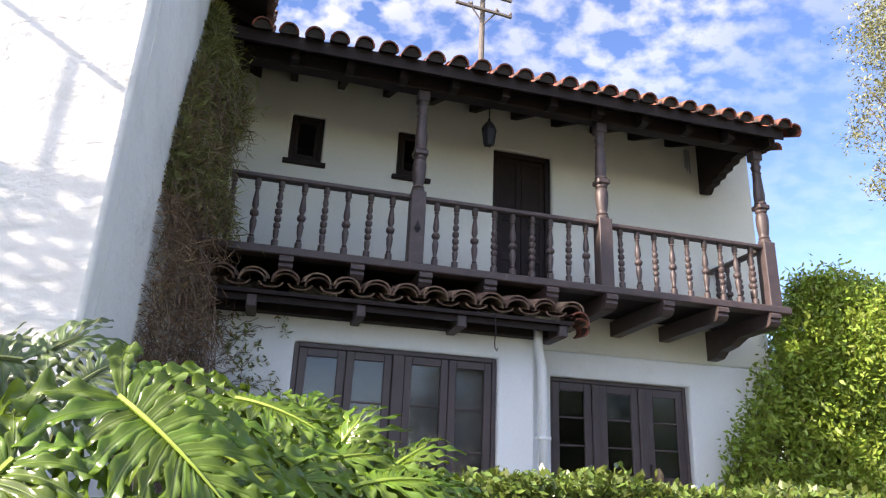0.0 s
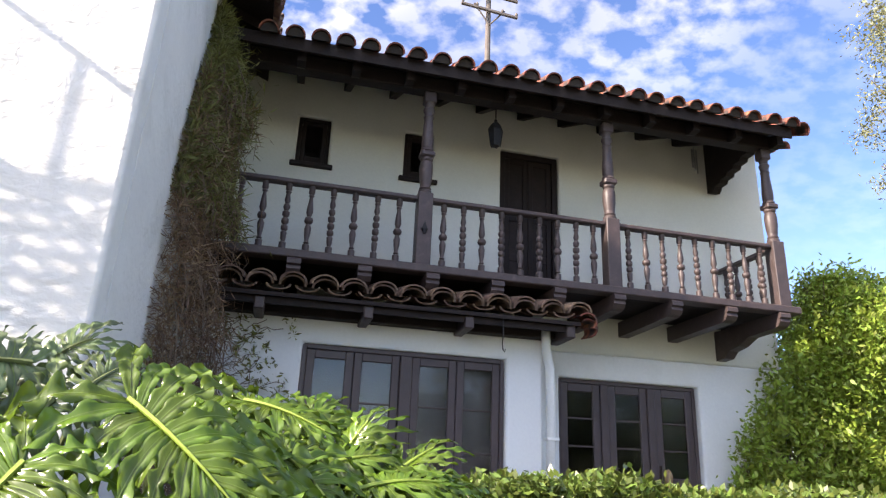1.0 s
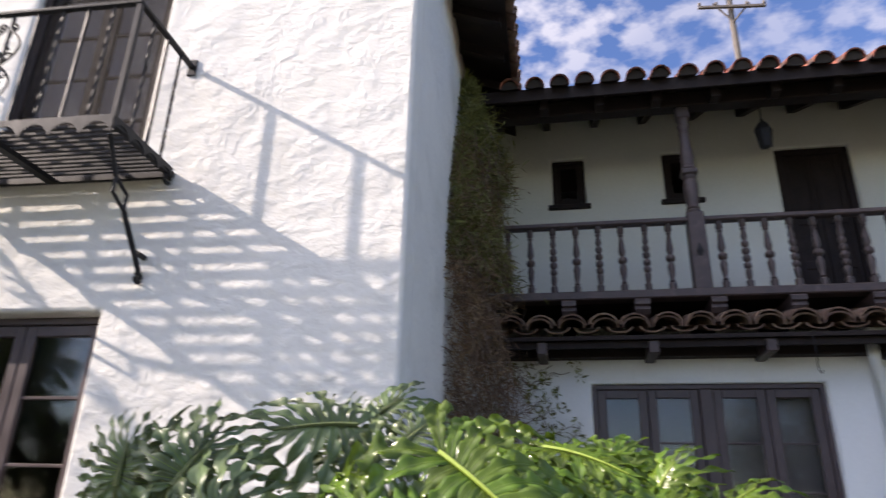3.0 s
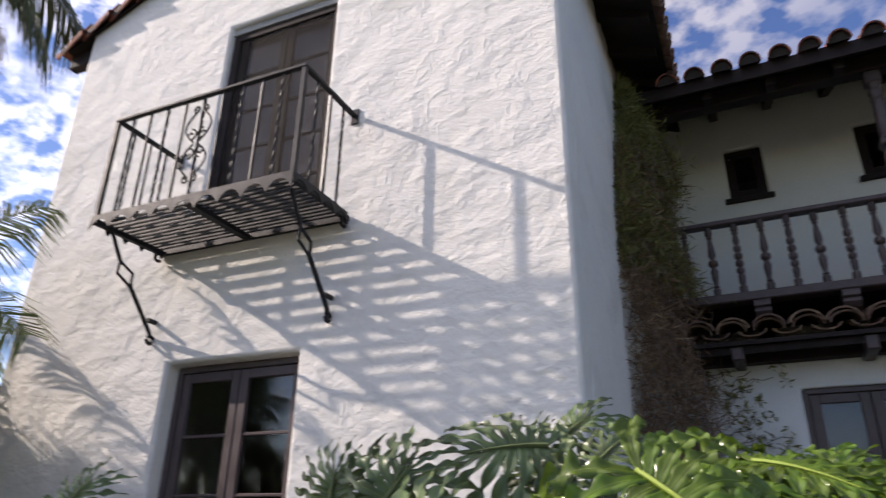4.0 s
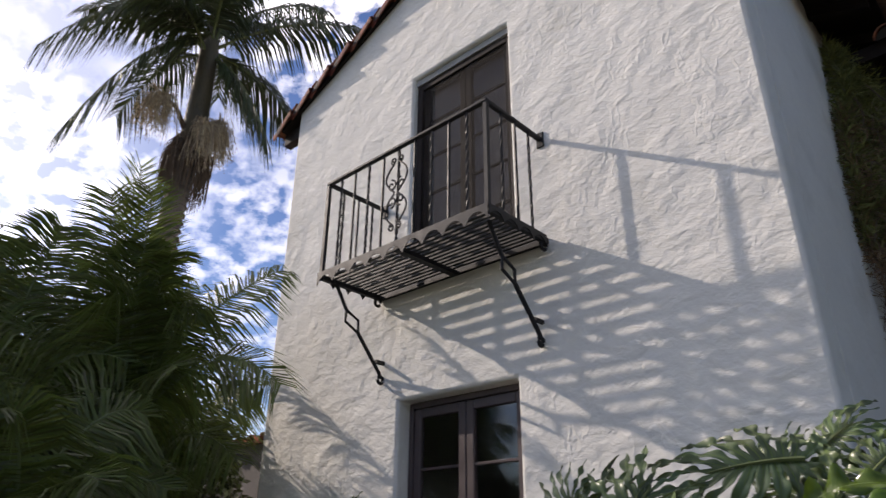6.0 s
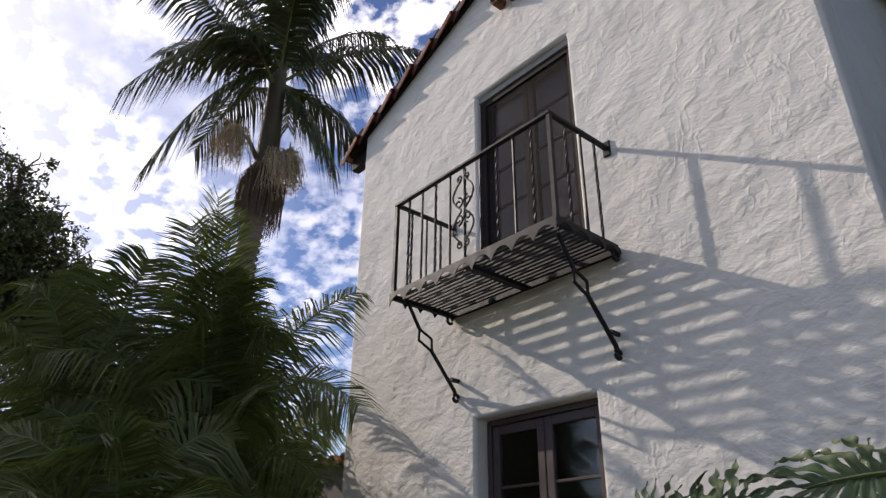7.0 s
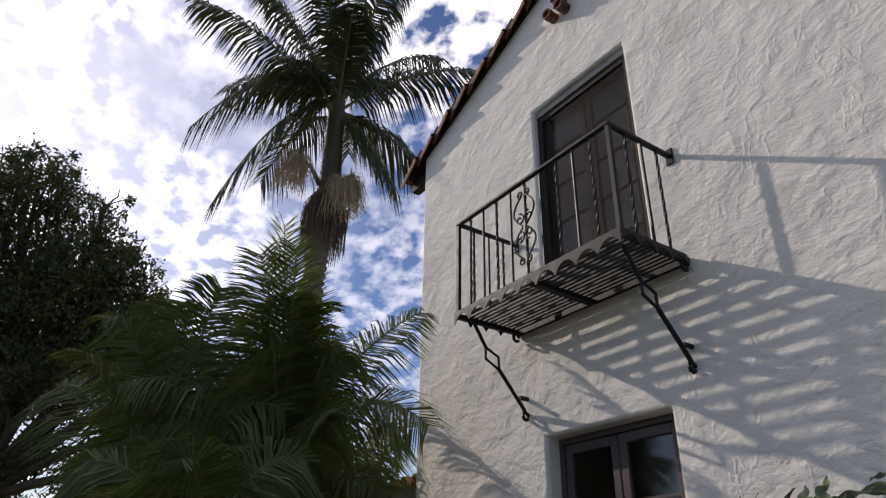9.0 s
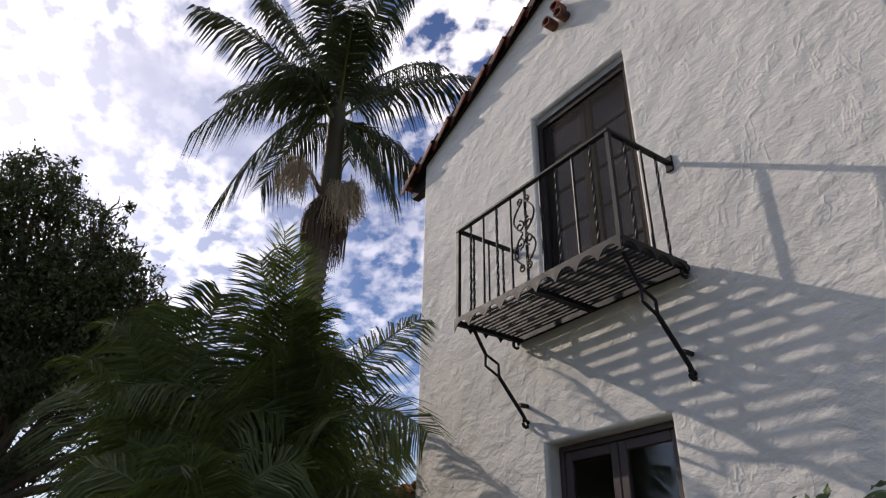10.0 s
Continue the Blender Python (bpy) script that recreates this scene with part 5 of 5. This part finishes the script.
TRUNK = [(0, 0, -0.05), (0.0, 0.05, 3.5), (0.02, 0.08, 7.2), (0.04, 0.14, 8.2), (0.06, 0.22, 9.8)]
part("trunk", tube(bmesh.new(), TRUNK, [0.30, 0.24, 0.225, 0.235, 0.27], 16), BARK, palm, "grey ringed trunk", smooth=True)
for k in range(26):
    z = 5.0 + k * 0.19
    c = Vector((0.0, 0.06, z)) + Vector((0.06, 0.16, 0)) * max(0, (z - 5) / 4.8)
    part("trunk_ring", lathe(bmesh.new(), [(z - 0.010, 0.222), (z, 0.236 + 0.0008 * k), (z + 0.010, 0.222)], 14, (c.x, c.y)), BARK, palm)
SHAFT = mat("green_brown_crownshaft", (0.10, 0.085, 0.055), 0.6, 0.3, 2, 0.2, 20, stretch=(3, 3, 0.6))
part("crownshaft", tube(bmesh.new(), [(0.06, 0.22, 9.7), (0.07, 0.26, 10.3), (0.08, 0.25, 11.6), (0.14, 0.21, 12.6), (0.18, 0.19, 13.4)], [0.32, 0.28, 0.23, 0.22, 0.16], 14), SHAFT, palm, smooth=True)
HEART = Vector((0.16, 0.21, 12.7))
for tip, sag in (((-13.15, 1.14, 14.5), 0.13), ((-12.90, 1.62, 10.7), 0.25), ((-12.78, 2.39, 9.05), 0.20), ((-10.57, 7.90, 13.6), 0.15), ((-11.72, 6.08, 10.2), 0.14), ((-12.66, 7.28, 11.7), 0.12),
                 ((-11.92, 6.34, 17.2), 0.07), ((-12.27, 3.64, 17.3), 0.08), ((-14.31, 2.87, 17.0), 0.10), ((-13.5, 5.4, 17.8), 0.04), ((-10.6, 4.2, 13.9), 0.22), ((-12.9, 8.0, 16.0), 0.14),
                 ((-15.3, 2.6, 13.9), 0.2), ((-15.6, 4.0, 11.6), 0.22), ((-15.4, 6.4, 13.4), 0.2), ((-14.2, 7.2, 15.5), 0.15), ((-10.9, 3.2, 15.6), 0.16), ((-11.2, 5.4, 16.2), 0.13), ((-13.3, 2.6, 16.0), 0.12), ((-11.6, 2.9, 12.4), 0.22)):
    d = Vector(tip) - PO - HEART
    palm_leaf(palm, HEART + d.normalized() * 0.12 + Vector((0, 0, PR.uniform(-0.25, 0.45))), Vector(tip) - PO, sag, 74, 0.92, 0.055, 1.15, PR, PALM, 0.04, 0.045)


def tassel(parent, origin, knee, n, length, spread, seed):
    """A dry flower stalk that arches out and breaks into many drooping strings with short side twigs."""
    r = random.Random(seed)
    bm = bmesh.new()
    o, knee = Vector(origin), Vector(knee)
    part("tassel_stalk", tube(bmesh.new(), [o, o.lerp(knee, 0.45) + Vector((0, 0, 0.16)), knee], [0.07, 0.05, 0.03], 6), TWIG, parent)
    away = knee - o
    away.z = 0
    away.normalize()
    for k in range(n):
        a = r.uniform(0, 6.28)
        rad = spread * r.uniform(0.1, 1.0)
        e = knee + away * spread * r.uniform(-0.2, 0.7) + Vector((math.cos(a) * rad, math.sin(a) * rad, -length * r.uniform(0.35, 1.0)))
        m = knee.lerp(e, 0.4) + Vector((math.cos(a) * 0.12, math.sin(a) * 0.12, 0.30 * r.uniform(0.2, 1.2)))
        pts = [knee, m, m.lerp(e, 0.5) + Vector((r.uniform(-.06, .06), r.uniform(-.06, .06), 0.04)), e + Vector((r.uniform(-.05, .05), r.uniform(-.05, .05), 0))]
        tube(bm, pts, [0.012, 0.008, 0.007, 0.004], 3, caps=False)
        for _ in range(2):
            q = pts[1].lerp(pts[3], r.uniform(0.1, 0.9))
            tube(bm, [q, q + Vector((r.uniform(-.12, .12), r.uniform(-.12, .12), -r.uniform(0.02, 0.16)))], 0.005, 3, caps=False)
    part("flower_tassel", bm, STRAW, parent, "pale dry hanging flower tassel")


tassel(palm, (0.10, 0.0, 10.35), (0.30, -0.62, 10.75), 170, 1.15, 0.46, 1)
tassel(palm, (0.20, 0.42, 10.2), (0.45, 0.62, 10.55), 170, 1.1, 0.36, 2)
tassel(palm, (0.36, 0.2, 10.0), (0.62, 0.26, 10.35), 150, 1.3, 0.42, 3)
# brown fibre skirt of old flower stalks below the crownshaft
bm = bmesh.new()
for k in range(420):
    a, rad = PR.uniform(0, 6.28), PR.uniform(0.30, 0.56)
    top = Vector((0.07 + 0.32 * math.cos(a), 0.24 + 0.32 * math.sin(a), PR.uniform(9.6, 10.2)))
    low = Vector((0.07 + rad * math.cos(a), 0.22 + rad * math.sin(a), PR.uniform(8.4, 9.5)))
    tube(bm, [top, top.lerp(low, 0.5) + Vector((0.1 * math.cos(a), 0.1 * math.sin(a), 0.1)), low], [0.013, 0.011, 0.006], 3, caps=False)
part("fibre_skirt", bm, TWIG, palm, "shaggy brown skirt of old flower stalks")


# feathery clumping palms beside the wing
def clump_palm(root, label, targets, seed, leaf_len=0.5):
    """targets: (tip, height of the leaf's foot, arch, how far its leaflets hang)."""
    r = random.Random(seed)
    t = thing("feather_palm", pose(*root), label, "palm", "feather palms beside the wing")
    o = Vector(root)
    for tip, start_z, sag, hang in targets:
        tip = Vector(tip) - o
        b = Vector((r.uniform(-0.12, 0.12), r.uniform(-0.12, 0.12), start_z - o.z))
        part("stem", tube(bmesh.new(), [(b.x * 1.6, b.y * 1.6, -0.02), b * 1.0], [0.05, 0.03], 7), STALK, t)
        face = Vector((0.75 + r.uniform(-0.35, 0.35), -0.3 + r.uniform(-0.4, 0.4), 0.75))
        palm_leaf(t, b, tip, sag, 92, leaf_len * r.uniform(1.0, 1.18), 0.017, hang, r, FERN, 0.16, 0.016, face, 0.28)


clump_palm((-5.9, 2.2, 0), "feathery green palm beside the stucco wing", [
    ((-5.42, 1.68, 4.72), 2.4, 0.05, 0.12), ((-5.35, 1.80, 4.5), 2.5, 0.06, 0.15), ((-5.5, 1.52, 4.4), 2.4, 0.06, 0.2), ((-5.3, 2.05, 3.95), 2.4, 0.22, 0.5), ((-5.35, 2.40, 3.45), 2.6, 0.62, 0.75), ((-5.40, 3.18, 4.18), 2.9, 0.10, 0.55), ((-4.80, 2.94, 2.90), 2.5, 0.30, 0.55), ((-6.30, 0.83, 3.40), 2.6, 0.30, 0.7),
    ((-5.70, 0.60, 3.05), 2.3, 0.26, 0.6), ((-6.2, 1.62, 4.05), 2.4, 0.10, 0.3), ((-5.9, 2.32, 4.0), 2.4, 0.12, 0.4), ((-5.5, 1.9, 4.05), 2.4, 0.16, 0.5), ((-5.2, 1.55, 3.60), 2.4, 0.25, 0.6), ((-4.95, 2.69, 2.30), 2.0, 0.30, 0.6),
    ((-7.2, 2.0, 3.8), 2.3, 0.2, 0.6), ((-6.5, 3.5, 3.5), 2.3, 0.22, 0.6), ((-4.90, 2.10, 2.90), 2.2, 0.24, 0.55),
], 41, 0.50)
clump_palm((-6.3, 1.1, 0), "dark feathery palm in the shade of the trees", [
    ((-5.75, 0.35, 3.3), 2.1, 0.2, 0.6), ((-5.2, 0.76, 2.3), 1.7, 0.24, 0.6), ((-7.4, 0.3, 3.4), 2.0, 0.2, 0.6), ((-5.4, 1.9, 3.0), 2.0, 0.26, 0.6),
    ((-7.2, 2.1, 3.6), 2.1, 0.2, 0.5), ((-6.2, 1.0, 4.0), 2.4, 0.2, 0.5), ((-6.0, 1.35, 4.2), 2.4, 0.16, 0.4), ((-6.0, 0.5, 3.7), 2.3, 0.24, 0.6), ((-5.1, 1.2, 1.9), 1.5, 0.25, 0.6), ((-5.3, 1.5, 2.6), 1.8, 0.25, 0.6), ((-6.2, 2.2, 3.7), 2.1, 0.18, 0.5),
], 43, 0.52)
clump_palm((-7.3, 3.0, 0), "feathery palm against the garden wall", [
    ((-6.5, 3.7, 3.3), 2.0, 0.25, 0.6), ((-6.6, 2.4, 3.9), 2.2, 0.2, 0.5), ((-6.3, 3.0, 2.8), 1.9, 0.25, 0.6), ((-6.3, 3.3, 2.4), 1.7, 0.25, 0.6), ((-6.3, 2.2, 2.9), 1.9, 0.25, 0.6),
    ((-8.3, 3.4, 3.8), 2.2, 0.2, 0.5), ((-7.9, 1.8, 4.1), 2.3, 0.2, 0.5), ((-7.2, 4.0, 3.4), 2.2, 0.2, 0.6), ((-6.6, 2.7, 3.4), 2.0, 0.22, 0.6),
], 47, 0.52)
clump_palm((-5.0, 1.3, 0), "low feathery palm in front of the taller ones", [
    ((-4.4, 0.5, 1.95), 1.5, 0.25, 0.6), ((-4.3, 1.5, 2.0), 1.5, 0.28, 0.55), ((-4.3, 1.0, 1.8), 1.4, 0.28, 0.6), ((-4.5, 2.0, 2.0), 1.4, 0.28, 0.55), ((-5.2, 0.5, 2.4), 1.6, 0.22, 0.6),
    ((-4.8, 1.9, 2.5), 1.6, 0.28, 0.55), ((-5.7, 0.8, 2.7), 1.6, 0.22, 0.6), ((-4.7, 1.0, 2.4), 1.6, 0.3, 0.6),
], 48, 0.48)

# climber in the corner between wing and house
vine = thing("climbing_vine", WING, "shaggy climber, green above and dry brown below, on the wing wall", "climber")


def vine_points(k, zlo, zhi):
    z = R2.uniform(zlo, zhi, k)
    h = (z - Z)
    y0 = np.interp(h, [-1.5, 1.0, 2.0, 3.0, 4.6], [5.6, 5.5, 5.4, 5.6, 6.3])
    y = y0 + (6.75 - y0) * R2.uniform(0, 1, k)
    bulge = np.interp(h, [-1.5, 0.8, 1.6, 2.6, 4.0, 4.45, 4.7], [0.45, 0.55, 0.62, 0.50, 0.48, 0.35, 0.10]) * (1 + 0.18 * np.sin(z * 5 + y * 3))
    x = WX1 + bulge * (y - y0 + 0.25) / (6.75 - y0 + 0.25) * R2.uniform(0.25, 1, k) ** 0.6
    stray = (R2.uniform(0, 1, k) > 0.9) * np.abs(R2.normal(0, 0.10, k))
    return np.stack([x + stray, y - 0.4 * stray, z - stray], 1)


p = vine_points(17000, Z + 2.2, Z + 4.65)
v, f = leaf_quads(p, 0.12, R2, 0.10, 0.1)
raw("green_foliage", v, f, VINE, vine)
p = vine_points(15000, 0.8, Z + 3.6)
v, f = leaf_quads(p, 0.14, R2, 0.06, -0.3)
raw("dry_foliage", v, f, DRY, vine, "dry brown hanging growth")
bm = bmesh.new()
for a in vine_points(420, 0.6, Z + 4.2):
    a = Vector(a)
    q = a + Vector((random.uniform(-0.1, 0.18), random.uniform(-0.25, 0.1), random.uniform(-0.7, -0.25)))
    m = a.lerp(q, 0.5) + Vector((random.uniform(0, 0.1), random.uniform(-0.1, 0.1), 0.05))
    tube(bm, [a, m, q], [0.006, 0.005, 0.003], 3, caps=False)
part("stem", bm, TWIG, vine)

creeper = thing("creeper", pose(0, 0, 0), "thin creeper spreading over the bay wall beside the doors", "climber")
k = 1100
p = np.stack([-0.8 + 1.0 * R2.uniform(0, 1, k) ** 1.3, np.full(k, BAY - 0.03), Z + R2.uniform(0.2, 1.55, k)], 1)
p = p[(p[:, 0] < 0.15) & (np.sin(p[:, 0] * 9 + p[:, 2] * 6) > -0.3)]
v, f = leaf_quads(p, 0.07, R2, 0.3, 0.0)
raw("foliage", v, f, VINE, creeper)
for _ in range(26):
    a = Vector((random.uniform(-0.8, -0.3), BAY - 0.01, Z + random.uniform(0.1, 1.4)))
    pts = [a]
    for _ in range(6):
        a = a + Vector((random.uniform(0.02, 0.10), 0, random.uniform(-0.04, 0.09)))
        pts.append(Vector((a.x, BAY - 0.012, min(a.z, Z + 1.5))))
    part("stem", tube(bmesh.new(), pts, 0.0035, 4), TWIG, creeper)
